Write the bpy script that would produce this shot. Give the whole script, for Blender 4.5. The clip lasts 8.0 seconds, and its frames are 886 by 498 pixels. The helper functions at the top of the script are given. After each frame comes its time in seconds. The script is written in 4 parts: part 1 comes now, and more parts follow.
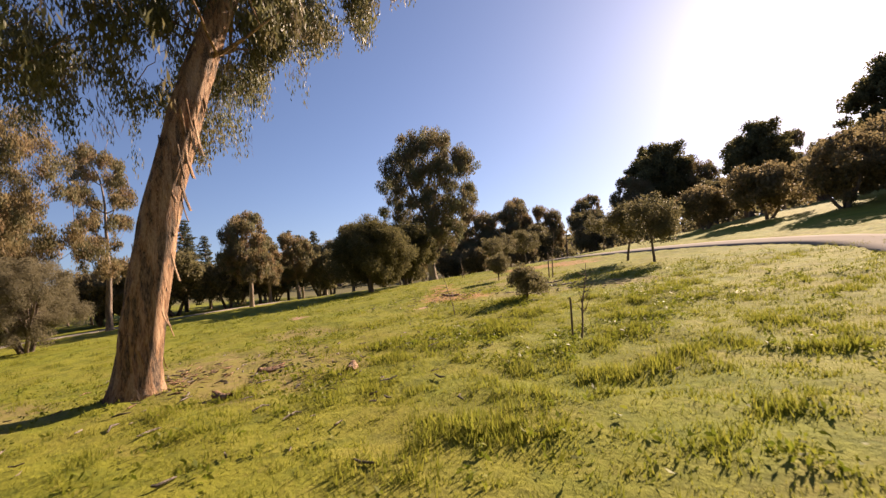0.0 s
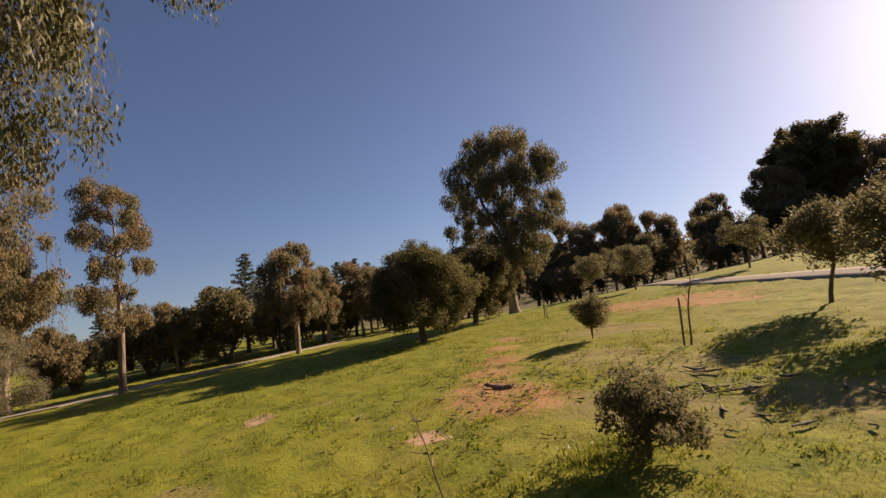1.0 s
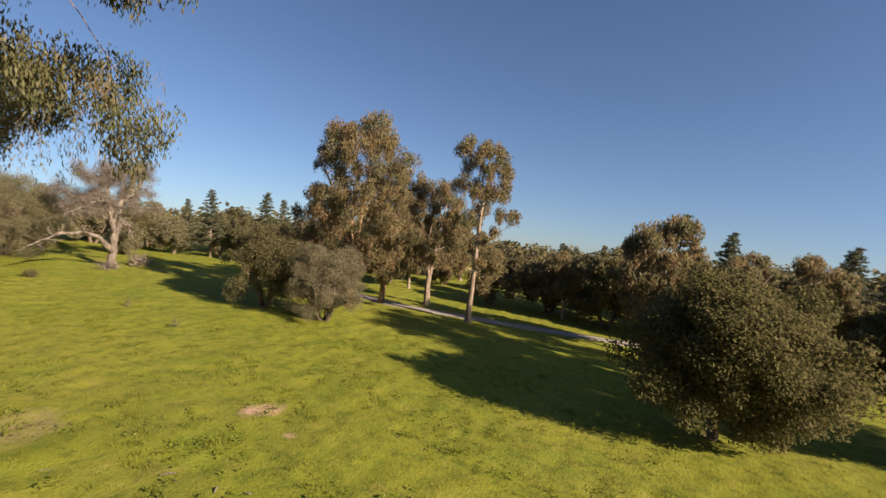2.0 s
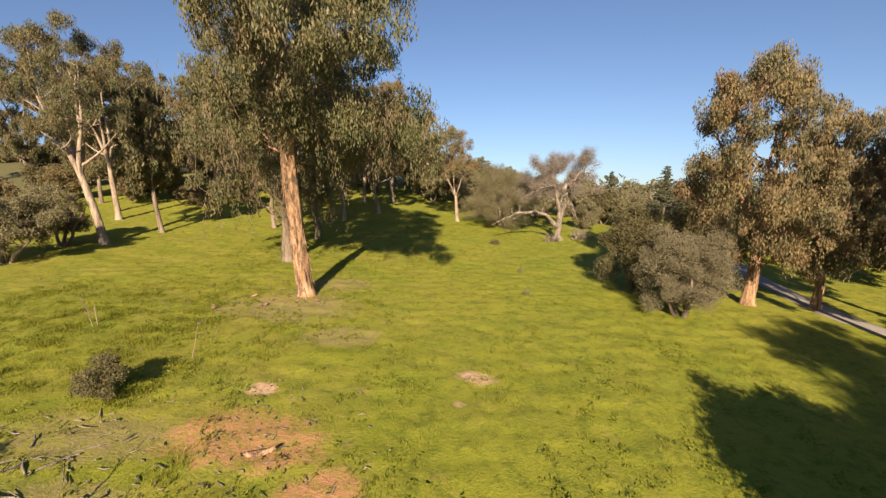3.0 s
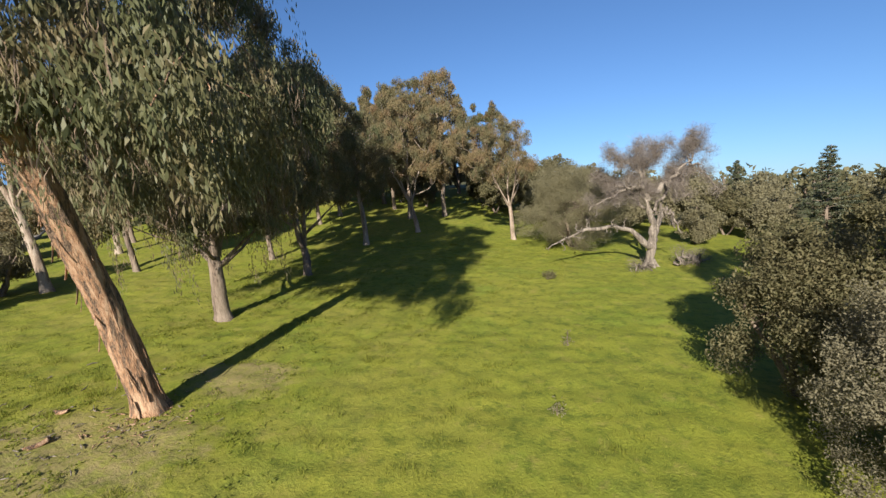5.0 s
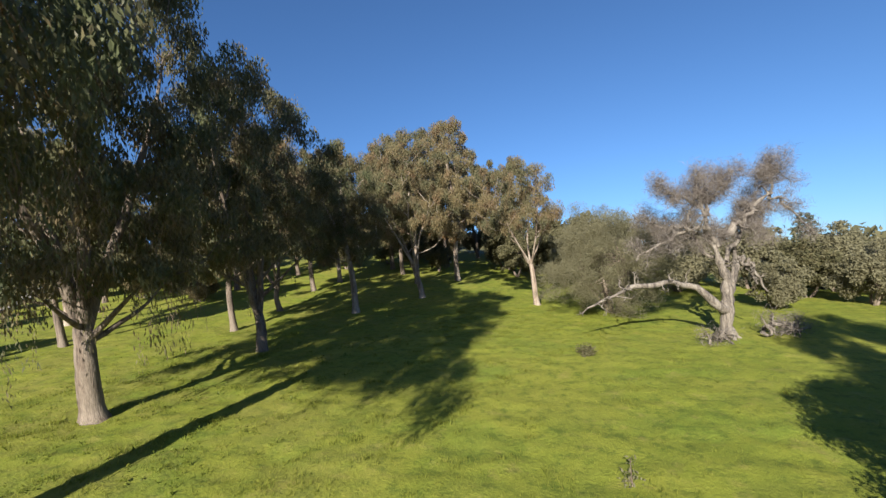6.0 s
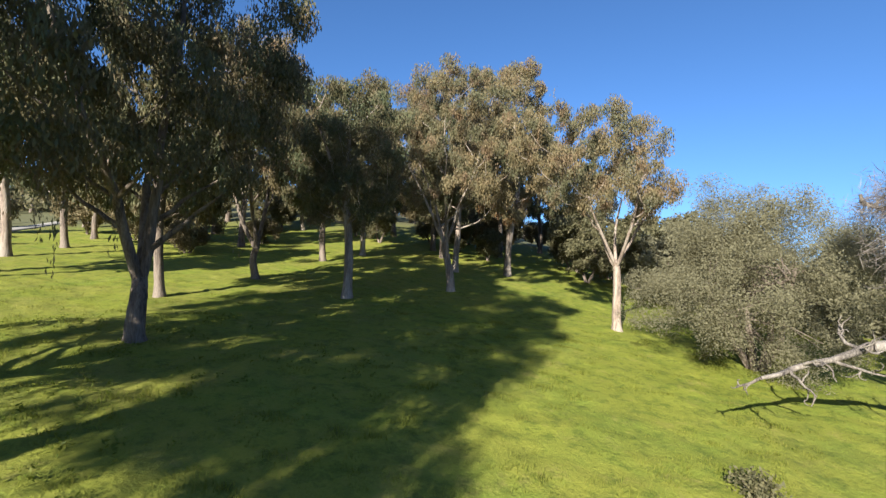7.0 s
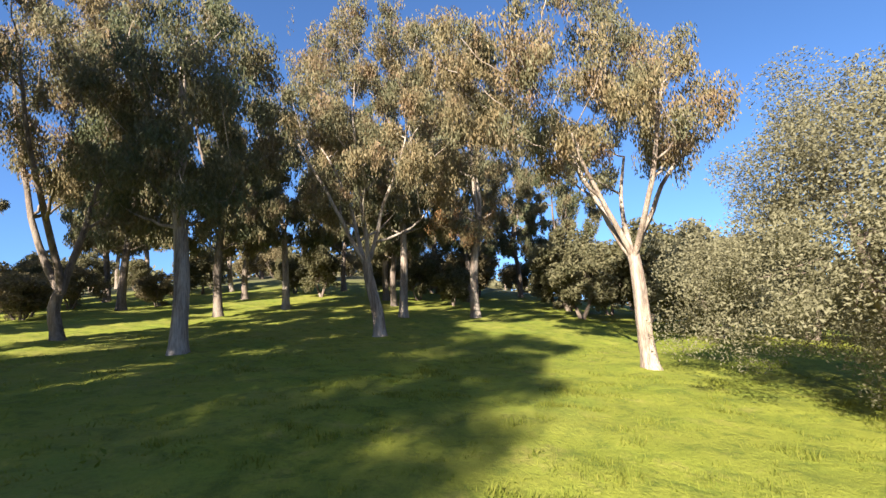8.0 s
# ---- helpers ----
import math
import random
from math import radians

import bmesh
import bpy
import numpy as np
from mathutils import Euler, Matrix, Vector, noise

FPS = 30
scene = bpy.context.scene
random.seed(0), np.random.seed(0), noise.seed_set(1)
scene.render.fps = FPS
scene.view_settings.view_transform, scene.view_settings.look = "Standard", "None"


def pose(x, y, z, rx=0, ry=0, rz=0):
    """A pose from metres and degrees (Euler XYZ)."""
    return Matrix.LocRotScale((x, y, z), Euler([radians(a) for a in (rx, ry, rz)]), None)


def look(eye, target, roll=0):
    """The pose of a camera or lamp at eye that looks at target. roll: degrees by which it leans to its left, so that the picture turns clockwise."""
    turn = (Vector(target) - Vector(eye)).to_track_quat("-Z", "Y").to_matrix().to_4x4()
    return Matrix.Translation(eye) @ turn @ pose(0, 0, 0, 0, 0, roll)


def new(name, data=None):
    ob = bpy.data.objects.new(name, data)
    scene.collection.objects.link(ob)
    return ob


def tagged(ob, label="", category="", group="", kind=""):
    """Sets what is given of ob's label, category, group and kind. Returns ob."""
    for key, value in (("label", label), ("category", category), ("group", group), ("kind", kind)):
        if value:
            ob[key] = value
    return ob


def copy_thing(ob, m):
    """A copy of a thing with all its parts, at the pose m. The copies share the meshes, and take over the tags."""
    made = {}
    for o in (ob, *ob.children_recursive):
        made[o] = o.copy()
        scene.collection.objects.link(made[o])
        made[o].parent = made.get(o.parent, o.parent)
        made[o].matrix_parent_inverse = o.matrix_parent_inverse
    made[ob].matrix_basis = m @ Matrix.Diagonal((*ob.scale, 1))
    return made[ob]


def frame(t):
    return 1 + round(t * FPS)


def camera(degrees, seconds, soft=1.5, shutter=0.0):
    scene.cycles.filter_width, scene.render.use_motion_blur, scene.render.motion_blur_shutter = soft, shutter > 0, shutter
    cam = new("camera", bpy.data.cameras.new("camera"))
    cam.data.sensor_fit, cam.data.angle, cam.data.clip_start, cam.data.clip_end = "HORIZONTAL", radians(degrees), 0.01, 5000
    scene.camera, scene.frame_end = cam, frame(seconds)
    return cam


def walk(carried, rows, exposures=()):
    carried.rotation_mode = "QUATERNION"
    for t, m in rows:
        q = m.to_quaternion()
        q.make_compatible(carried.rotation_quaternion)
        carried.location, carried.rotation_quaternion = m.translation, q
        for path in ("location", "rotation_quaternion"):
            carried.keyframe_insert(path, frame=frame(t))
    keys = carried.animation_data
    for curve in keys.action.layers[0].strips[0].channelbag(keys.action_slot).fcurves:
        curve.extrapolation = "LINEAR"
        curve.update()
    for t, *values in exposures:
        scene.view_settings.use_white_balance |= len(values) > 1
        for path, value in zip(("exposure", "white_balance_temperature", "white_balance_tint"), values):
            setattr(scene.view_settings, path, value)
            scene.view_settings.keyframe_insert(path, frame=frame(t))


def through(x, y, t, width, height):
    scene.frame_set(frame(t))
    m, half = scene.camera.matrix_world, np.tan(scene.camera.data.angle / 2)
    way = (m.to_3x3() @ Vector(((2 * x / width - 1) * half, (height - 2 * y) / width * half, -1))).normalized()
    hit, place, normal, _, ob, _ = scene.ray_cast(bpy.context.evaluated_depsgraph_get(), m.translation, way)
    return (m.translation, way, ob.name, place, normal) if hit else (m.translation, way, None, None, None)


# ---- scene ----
cam = camera(88.0, 8.0, soft=1.4, shutter=0.05)
PATH = [
    (0, look((-15.738, 20.143, -3.938), (-9.525, 12.309, -4.074), -3.85)),
    (0.5, look((-13.837, 16.369, -4.088), (-7.088, 9.014, -3.496), -6.58)),
    (1, look((-12.340, 13.721, -3.300), (-4.633, 7.360, -2.927), -6.59)),
    (1.2, look((-11.862, 11.658, -3.065), (-3.254, 6.573, -2.851), -4.78)),
    (1.5, look((-11.024, 8.618, -3.026), (-1.308, 6.266, -2.756), 0.88)),
    (1.7, look((-10.444, 6.101, -2.331), (-0.448, 6.362, -2.489), 2.66)),
    (2, look((-8.719, 2.508, -1.092), (0.192, 6.933, -2.093), 5.46)),
    (2.1, look((-7.953, 1.198, -0.552), (0.050, 7.026, -1.959), 7.54)),
    (2.2, look((-7.396, 0.528, -0.377), (-0.279, 7.369, -1.972), 9.59)),
    (2.75, look((-4.000, -0.700, -0.450), (-1.900, 8.900, -2.300), 4.00)),
    (3.3, look((-0.974, -0.298, -0.545), (-1.788, 9.459, -2.581), -2.94)),
    (3.5, look((-0.186, 0.446, -0.275), (-1.362, 10.164, -2.316), -1.43)),
    (4, look((0.976, 3.426, 0.619), (-0.025, 13.136, -1.552), -4.55)),
    (4.5, look((1.847, 5.766, 0.687), (0.520, 15.451, -1.420), -6.84)),
    (4.7, look((1.405, 7.224, 0.116), (-0.085, 16.902, -1.912), -5.94)),
    (5.8, look((1.915, 13.328, -2.569), (-0.484, 23.028, -2.964), -6.49)),
    (6, look((1.619, 14.869, -2.461), (-0.674, 24.602, -2.584), -6.18)),
    (6.5, look((1.358, 19.552, -2.112), (-1.641, 29.062, -2.858), -3.94)),
    (7, look((0.559, 23.523, -3.282), (-3.082, 32.833, -3.564), 1.86)),
    (7.5, look((0.264, 27.313, -4.488), (-2.913, 36.733, -3.406), -1.87)),
    (8, look((-0.214, 31.058, -5.066), (-3.510, 40.419, -3.834), -2.86)),
]
walk(cam, PATH, exposures=[(0, 1.26, 7400, 27), (0.6, 0.98, 7850, 27), (1.2, 0.72, 7300, 24), (1.6, 0.76, 6600, 18), (2.2, 1.18, 7050, 17), (3.4, 1.28, 7200, 17), (5, 1.1, 5700, 10), (6.5, 1.32, 5450, 8), (7.2, 1.65, 5350, 8), (8, 2.0, 5700, 11)])

# ---- light: a low winter sun and a clear sky ----
SUN_AZ, SUN_EL = 184.0, 26.8
world = bpy.data.worlds.new("world")
scene.world = world
world.use_nodes = True
wn = world.node_tree
sky = wn.nodes.new("ShaderNodeTexSky")
sky.sky_type = "NISHITA"
sky.sun_disc = False
sky.sun_elevation = radians(SUN_EL)
sky.sun_rotation = radians(SUN_AZ)
sky.air_density, sky.dust_density, sky.ozone_density = 0.95, 0.7, 5.3
wn.nodes["Background"].inputs["Strength"].default_value = 0.06
# the land falls away below eye level, so the sky's horizon lies a little lower too
direction = wn.nodes.new("ShaderNodeTexCoord")
lowered = wn.nodes.new("ShaderNodeVectorMath")
lowered.operation = "ADD"
lowered.inputs[1].default_value = (0, 0, 0.11)
wn.links.new(direction.outputs["Generated"], lowered.inputs[0])
wn.links.new(lowered.outputs[0], sky.inputs["Vector"])
wn.links.new(sky.outputs["Color"], wn.nodes["Background"].inputs["Color"])
sun = new("sun", bpy.data.lights.new("sun", "SUN"))
sun.data.energy, sun.data.angle, sun.data.color = 5.0, radians(0.5), (1.0, 0.875, 0.68)
to_sun = Vector((math.sin(radians(SUN_AZ)) * math.cos(radians(SUN_EL)), math.cos(radians(SUN_AZ)) * math.cos(radians(SUN_EL)), math.sin(radians(SUN_EL))))
sun.matrix_world = look(to_sun * 50, (0, 0, 0))


# ---- materials ----
def nodes_of(name):
    m = bpy.data.materials.new(name)
    m.use_nodes = True
    nt = m.node_tree
    return m, nt, nt.nodes["Principled BSDF"]


def ramp(nt, source, stops, interpolation="LINEAR"):
    r = nt.nodes.new("ShaderNodeValToRGB")
    r.color_ramp.interpolation = interpolation
    while len(r.color_ramp.elements) < len(stops):
        r.color_ramp.elements.new(0.5)
    for e, (p, c) in zip(r.color_ramp.elements, stops):
        e.position, e.color = p, (*c, 1) if len(c) == 3 else c
    nt.links.new(source, r.inputs["Fac"])
    return r.outputs["Color"]


def noise_tex(nt, scale, detail=4.0, rough=0.55, coords="Object", stretch=None):
    tc = nt.nodes.new("ShaderNodeTexCoord")
    n = nt.nodes.new("ShaderNodeTexNoise")
    n.inputs["Scale"].default_value, n.inputs["Detail"].default_value, n.inputs["Roughness"].default_value = scale, detail, rough
    out = tc.outputs[coords]
    if stretch:
        mp = nt.nodes.new("ShaderNodeMapping")
        mp.inputs["Scale"].default_value = stretch
        nt.links.new(out, mp.inputs["Vector"])
        out = mp.outputs["Vector"]
    nt.links.new(out, n.inputs["Vector"])
    return n.outputs["Fac"]


def mix(nt, fac, a, b, blend="MIX"):
    m = nt.nodes.new("ShaderNodeMix")
    m.data_type, m.blend_type = "RGBA", blend
    for key, v in ((0, fac), (6, a), (7, b)):
        if isinstance(v, (int, float)):
            m.inputs[key].default_value = v
        elif isinstance(v, tuple):
            m.inputs[key].default_value = (*v, 1)
        else:
            nt.links.new(v, m.inputs[key])
    return m.outputs[2]


def calc(nt, op, a, b=0.0, clamp=False):
    m = nt.nodes.new("ShaderNodeMath")
    m.operation, m.use_clamp = op, clamp
    for key, v in ((0, a), (1, b)):
        if isinstance(v, (int, float)):
            m.inputs[key].default_value = v
        else:
            nt.links.new(v, m.inputs[key])
    return m.outputs[0]


def bumped(nt, bsdf, height, strength, distance):
    b = nt.nodes.new("ShaderNodeBump")
    b.inputs["Strength"].default_value, b.inputs["Distance"].default_value = strength, distance
    nt.links.new(height, b.inputs["Height"])
    nt.links.new(b.outputs["Normal"], bsdf.inputs["Normal"])


def leaf_material(name, dark, mid, warm, through=0.35, rough=0.5, gloss=0.35, tints=None):
    """Leaves: a colour of its own for each leaf, and light that comes through the blade."""
    m, nt, p = nodes_of(name)
    geo = nt.nodes.new("ShaderNodeNewGeometry")
    c = ramp(nt, geo.outputs["Random Per Island"], [(0.0, dark), (0.55, mid), (1.0, warm)])
    big = noise_tex(nt, 0.55, 2.0)
    c = mix(nt, calc(nt, "MULTIPLY", big, 0.55), c, warm)
    if tints:
        c = mix(nt, ramp(nt, noise_tex(nt, 0.75, 2.0), [(0.44, (0, 0, 0)), (0.6, (0.75, 0.75, 0.75))]), c, tints[0])
        c = mix(nt, ramp(nt, noise_tex(nt, 1.25, 2.0), [(0.52, (0, 0, 0)), (0.66, (0.7, 0.7, 0.7))]), c, tints[1])
    nt.links.new(c, p.inputs["Base Color"])
    p.inputs["Roughness"].default_value = rough
    p.inputs["Specular IOR Level"].default_value = gloss
    tl = nt.nodes.new("ShaderNodeBsdfTranslucent")
    nt.links.new(c, tl.inputs["Color"])
    ms = nt.nodes.new("ShaderNodeMixShader")
    ms.inputs["Fac"].default_value = through
    nt.links.new(p.outputs[0], ms.inputs[1])
    nt.links.new(tl.outputs[0], ms.inputs[2])
    nt.links.new(ms.outputs[0], nt.nodes["Material Output"].inputs["Surface"])
    return m


def bark_material(name, pale, dark, rust, scale=2.5, bump=0.6, share=0.5, steps=(0.38, 0.47, 0.58)):
    m, nt, p = nodes_of(name)
    streak = noise_tex(nt, scale, 5.0, 0.6, stretch=(2.2, 2.2, 0.32))
    patch = noise_tex(nt, scale * 0.45, 3.0, 0.5, stretch=(1.2, 1.2, 0.4))
    fine = noise_tex(nt, scale * 9, 3.0, 0.6, stretch=(2.0, 2.0, 0.25))
    c = ramp(nt, streak, [(steps[0], dark), (steps[1], rust), (steps[2], pale)])
    c = mix(nt, ramp(nt, patch, [(share - 0.08, (0, 0, 0)), (share + 0.08, (1, 1, 1))]), c, pale)
    c = mix(nt, 0.4, c, ramp(nt, fine, [(0.4, dark), (0.6, pale)]))
    nt.links.new(c, p.inputs["Base Color"])
    p.inputs["Roughness"].default_value = 0.85
    bumped(nt, p, calc(nt, "ADD", streak, calc(nt, "MULTIPLY", fine, 0.5)), bump, 0.05)
    return m


EUC = leaf_material("eucalyptus_leaves", (0.07, 0.075, 0.035), (0.155, 0.145, 0.068), (0.27, 0.215, 0.108), 0.46, 0.55, 0.2, ((0.125, 0.145, 0.07), (0.25, 0.175, 0.1)))
EUC_GREEN = leaf_material("green_eucalyptus_leaves", (0.075, 0.088, 0.038), (0.15, 0.15, 0.067), (0.22, 0.192, 0.094), 0.42, 0.5, 0.25, ((0.125, 0.138, 0.062), (0.23, 0.17, 0.092)))
EUC_BROWN = leaf_material("brownish_eucalyptus_leaves", (0.115, 0.1, 0.048), (0.23, 0.192, 0.09), (0.355, 0.262, 0.134), 0.45, 0.55, 0.2, ((0.155, 0.16, 0.085), (0.3, 0.19, 0.11)))
OLIVE = leaf_material("olive_leaves", (0.08, 0.083, 0.036), (0.15, 0.14, 0.066), (0.25, 0.212, 0.11), 0.5, 0.6, 0.2)
BROWN_OLIVE = leaf_material("brownish_olive_leaves", (0.095, 0.087, 0.043), (0.195, 0.163, 0.08), (0.32, 0.245, 0.128), 0.5, 0.6, 0.2)
GREY_OLIVE = leaf_material("grey_olive_leaves", (0.21, 0.189, 0.105), (0.245, 0.22, 0.125), (0.28, 0.25, 0.15), 0.48, 0.7, 0.08)
DARK_OAK = leaf_material("dark_oak_leaves", (0.065, 0.069, 0.027), (0.125, 0.12, 0.05), (0.215, 0.185, 0.084), 0.5, 0.7, 0.1)
CEDAR = leaf_material("cedar_needles", (0.035, 0.05, 0.03), (0.075, 0.09, 0.05), (0.14, 0.14, 0.072), 0.35)
SILVER = leaf_material("silver_grey_leaves", (0.19, 0.17, 0.105), (0.23, 0.204, 0.127), (0.275, 0.24, 0.155), 0.45, 0.7, 0.08)
DRY_STRAND = leaf_material("dry_hanging_twigs", (0.12, 0.085, 0.058), (0.2, 0.145, 0.1), (0.3, 0.22, 0.155), 0.2, 0.8, 0.1)
RUSTY = leaf_material("rusty_dry_leaves", (0.16, 0.08, 0.03), (0.3, 0.15, 0.05), (0.42, 0.24, 0.1))
GRASS = leaf_material("grass_blades", (0.15, 0.19, 0.023), (0.215, 0.24, 0.03), (0.3, 0.285, 0.055), 0.55, 0.75, 0.06)
STRAW = leaf_material("dry_twigs", (0.085, 0.066, 0.054), (0.15, 0.12, 0.098), (0.23, 0.19, 0.155), 0.05)
BARK_RUST = bark_material("peeling_rust_bark", (0.5, 0.33, 0.2), (0.04, 0.025, 0.017), (0.34, 0.165, 0.075), 4.2, 1.0, 0.68, (0.43, 0.51, 0.62))
BARK_BRIGHT = bark_material("pale_cream_bark", (0.39, 0.315, 0.24), (0.1, 0.07, 0.05), (0.25, 0.17, 0.115), 2.8, 0.7, 0.6)
BARK_WHITE = bark_material("smooth_white_bark", (0.4, 0.33, 0.255), (0.1, 0.07, 0.05), (0.25, 0.175, 0.115), 1.8, 0.5, 0.56)
BARK_GREY = bark_material("grey_brown_bark", (0.24, 0.185, 0.135), (0.045, 0.033, 0.025), (0.14, 0.095, 0.065), 2.4, 0.7, 0.6)
BARK_DEAD = bark_material("bleached_dead_wood", (0.31, 0.26, 0.205), (0.045, 0.034, 0.027), (0.165, 0.128, 0.096), 3.4, 0.8, 0.62, (0.42, 0.5, 0.62))
WOOD = bark_material("weathered_stake_wood", (0.3, 0.22, 0.15), (0.1, 0.07, 0.05), (0.2, 0.14, 0.09), 6, 0.3, 0.5)


# ---- ground height: a gentle slope that falls towards +x ----
def soft_clip(v, lo, hi, k=6.0):
    return v + np.logaddexp(0, (lo - v) / k) * k - np.logaddexp(0, (v - hi) / k) * k


def ground_z(x, y):
    u = soft_clip(np.asarray(x, float), -34, 30) / 20
    v = (soft_clip(np.asarray(y, float), -30, 75) - 20) / 20
    away = np.hypot(np.asarray(x, float), np.asarray(y, float) - 20) - 60
    bearing = np.degrees(np.arctan2(np.asarray(x, float), np.asarray(y, float) - 10))
    sector = 1 / (1 + np.exp(-(bearing + 8) / 6)) / (1 + np.exp((bearing - 110) / 8))
    drop = 0.1 * np.logaddexp(0, away / 10) * 10 * sector
    return (-drop + CO[0] + CO[1] * u + CO[2] * v + CO[3] * u * u + CO[4] * u * v + CO[5] * v * v
            + CO[6] * u**3 + CO[7] * u * u * v + CO[8] * u * v * v + CO[9] * v**3)


CO = (-6.5329, -1.3735, -0.2155, -0.0922, 0.1667, 0.1711, -0.0226, -0.0522, -0.3574, 0.0428)


def waves(x, y, seed, size):
    """A smooth random field, about -1 to 1, with lumps of that size in metres."""
    rs = np.random.RandomState(seed)
    out = 0
    for octave, amp in ((1.0, 0.55), (2.1, 0.3), (4.3, 0.2)):
        for _ in range(7):
            a, k = rs.rand() * 6.28, octave * 6.28 / size * (0.6 + 0.7 * rs.rand())
            out = out + amp * 0.45 * np.sin((np.cos(a) * x + np.sin(a) * y) * k + rs.rand() * 6.28)
    return out


def make_mesh(name, verts, quads, materials, smooth=False, indices=None, tris=None):
    """A mesh from arrays of corners and of four-cornered (and three-cornered) faces."""
    me = bpy.data.meshes.new(name)
    verts = np.asarray(verts, np.float32)
    loops, starts, n = [], [], 0
    if quads is not None and len(quads):
        q = np.asarray(quads, np.int32)
        loops.append(q.ravel())
        starts.append(np.arange(len(q)) * 4)
        n = len(q) * 4
    if tris is not None and len(tris):
        q = np.asarray(tris, np.int32)
        loops.append(q.ravel())
        starts.append(n + np.arange(len(q)) * 3)
    loops, starts = np.concatenate(loops), np.concatenate(starts)
    me.vertices.add(len(verts))
    me.vertices.foreach_set("co", verts.ravel())
    me.loops.add(len(loops))
    me.loops.foreach_set("vertex_index", loops.astype(np.int32))
    me.polygons.add(len(starts))
    me.polygons.foreach_set("loop_start", starts.astype(np.int32))
    if smooth:
        me.polygons.foreach_set("use_smooth", np.ones(len(starts), bool))
    for m in materials:
        me.materials.append(m)
    if indices is not None:
        me.polygons.foreach_set("material_index", np.asarray(indices, np.int32))
    me.update(calc_edges=True)
    me.validate()
    return me


def part(name, me, parent, label=""):
    ob = new(name, me)
    ob.parent = parent
    return tagged(ob, label)


class Geo:
    """Collects tubes and sheets of four-cornered faces."""

    def __init__(self):
        self.v, self.q, self.n = [], [], 0

    def add(self, v, q):
        self.v.append(np.asarray(v, float))
        self.q.append(np.asarray(q, int) + self.n)
        self.n += len(v)

    def tube(self, pts, radii, sides=8, bumps=0.0, rs=None, grooves=0.0):
        pts, radii = np.asarray(pts, float), np.asarray(radii, float)
        d = np.gradient(pts, axis=0)
        d /= np.linalg.norm(d, axis=1, keepdims=True) + 1e-9
        ref = np.array([1.0, 0, 0]) if abs(d[:, 0]).mean() < 0.8 else np.array([0, 1.0, 0])
        a = np.cross(d, ref)
        a /= np.linalg.norm(a, axis=1, keepdims=True) + 1e-9
        b = np.cross(d, a)
        ang = np.linspace(0, 2 * np.pi, sides, endpoint=False)
        r = radii[:, None] * np.ones((1, sides))
        if bumps and rs is not None:
            r = r * (1 + bumps * (rs.rand(1, sides) - 0.5) + bumps * 0.7 * (rs.rand(len(pts), sides) - 0.5))
        if grooves:
            f = np.linspace(0, 1, len(pts))[:, None]
            ridge = np.abs(np.sin(ang[None] * 3.5 + 1.2 * np.sin(f * 7))) * 0.6 + np.abs(np.sin(ang[None] * 6.5 + 2 + 1.5 * np.sin(f * 5 + 1))) * 0.4
            r = r * (1 + grooves * (ridge - 0.55) * 2)
        ring = pts[:, None] + r[..., None] * (np.cos(ang)[None, :, None] * a[:, None] + np.sin(ang)[None, :, None] * b[:, None])
        m = len(pts)
        i = np.arange(m - 1)[:, None] * sides
        j = np.arange(sides)[None]
        k = (j + 1) % sides
        q = np.stack([i + j, i + k, i + sides + k, i + sides + j], -1).reshape(-1, 4)
        self.add(ring.reshape(-1, 3), q)

    def mesh(self, name, materials, smooth=True):
        return make_mesh(name, np.concatenate(self.v), np.concatenate(self.q), materials, smooth)


def leaves(rs, centres, radii, per, length, width=0.3, droop=0.7, squash=0.75, hollow=0.5, share=1.0):
    """Narrow four-cornered leaves scattered in clumps. droop: how far the blades hang."""
    centres, radii = np.asarray(centres, float), np.asarray(radii, float)
    n = np.maximum(1, (per * share * (radii / radii.mean()) ** 2)).astype(int)
    c = np.repeat(centres, n, 0)
    r = np.repeat(radii, n)
    d = rs.randn(len(c), 3)
    d /= np.linalg.norm(d, axis=1, keepdims=True)
    pos = c + d * (r * rs.rand(len(c)) ** hollow)[:, None] * np.array([1, 1, squash])
    ax = rs.randn(len(c), 3)
    ax /= np.linalg.norm(ax, axis=1, keepdims=True)
    ax = ax * (1 - droop) + np.array([0, 0, -1.0]) * droop + 0.15 * rs.randn(len(c), 3)
    ax /= np.linalg.norm(ax, axis=1, keepdims=True)
    side = np.cross(ax, rs.randn(len(c), 3))
    side /= np.linalg.norm(side, axis=1, keepdims=True) + 1e-9
    ln = length * (0.6 + 0.8 * rs.rand(len(c)))[:, None]
    w = ln * width * 0.5
    bend = np.cross(ax, side) * ln * 0.12
    v = np.stack([pos - ax * ln * 0.5, pos + side * w + bend, pos + ax * ln * 0.5, pos - side * w + bend], 1).reshape(-1, 3)
    q = np.arange(len(v)).reshape(-1, 4)
    return v, q


def curve_points(rs, start, direction, length, n=8, rise=0.0, wobble=0.15):
    """A wandering limb: its points from start, turning towards (or away from) the sky by rise."""
    p, d = np.array(start, float), np.array(direction, float)
    d /= np.linalg.norm(d)
    out = [p.copy()]
    for _ in range(n):
        d = d + rs.randn(3) * wobble + np.array([0, 0, rise])
        d /= np.linalg.norm(d)
        p = p + d * length / n
        out.append(p.copy())
    return np.array(out)


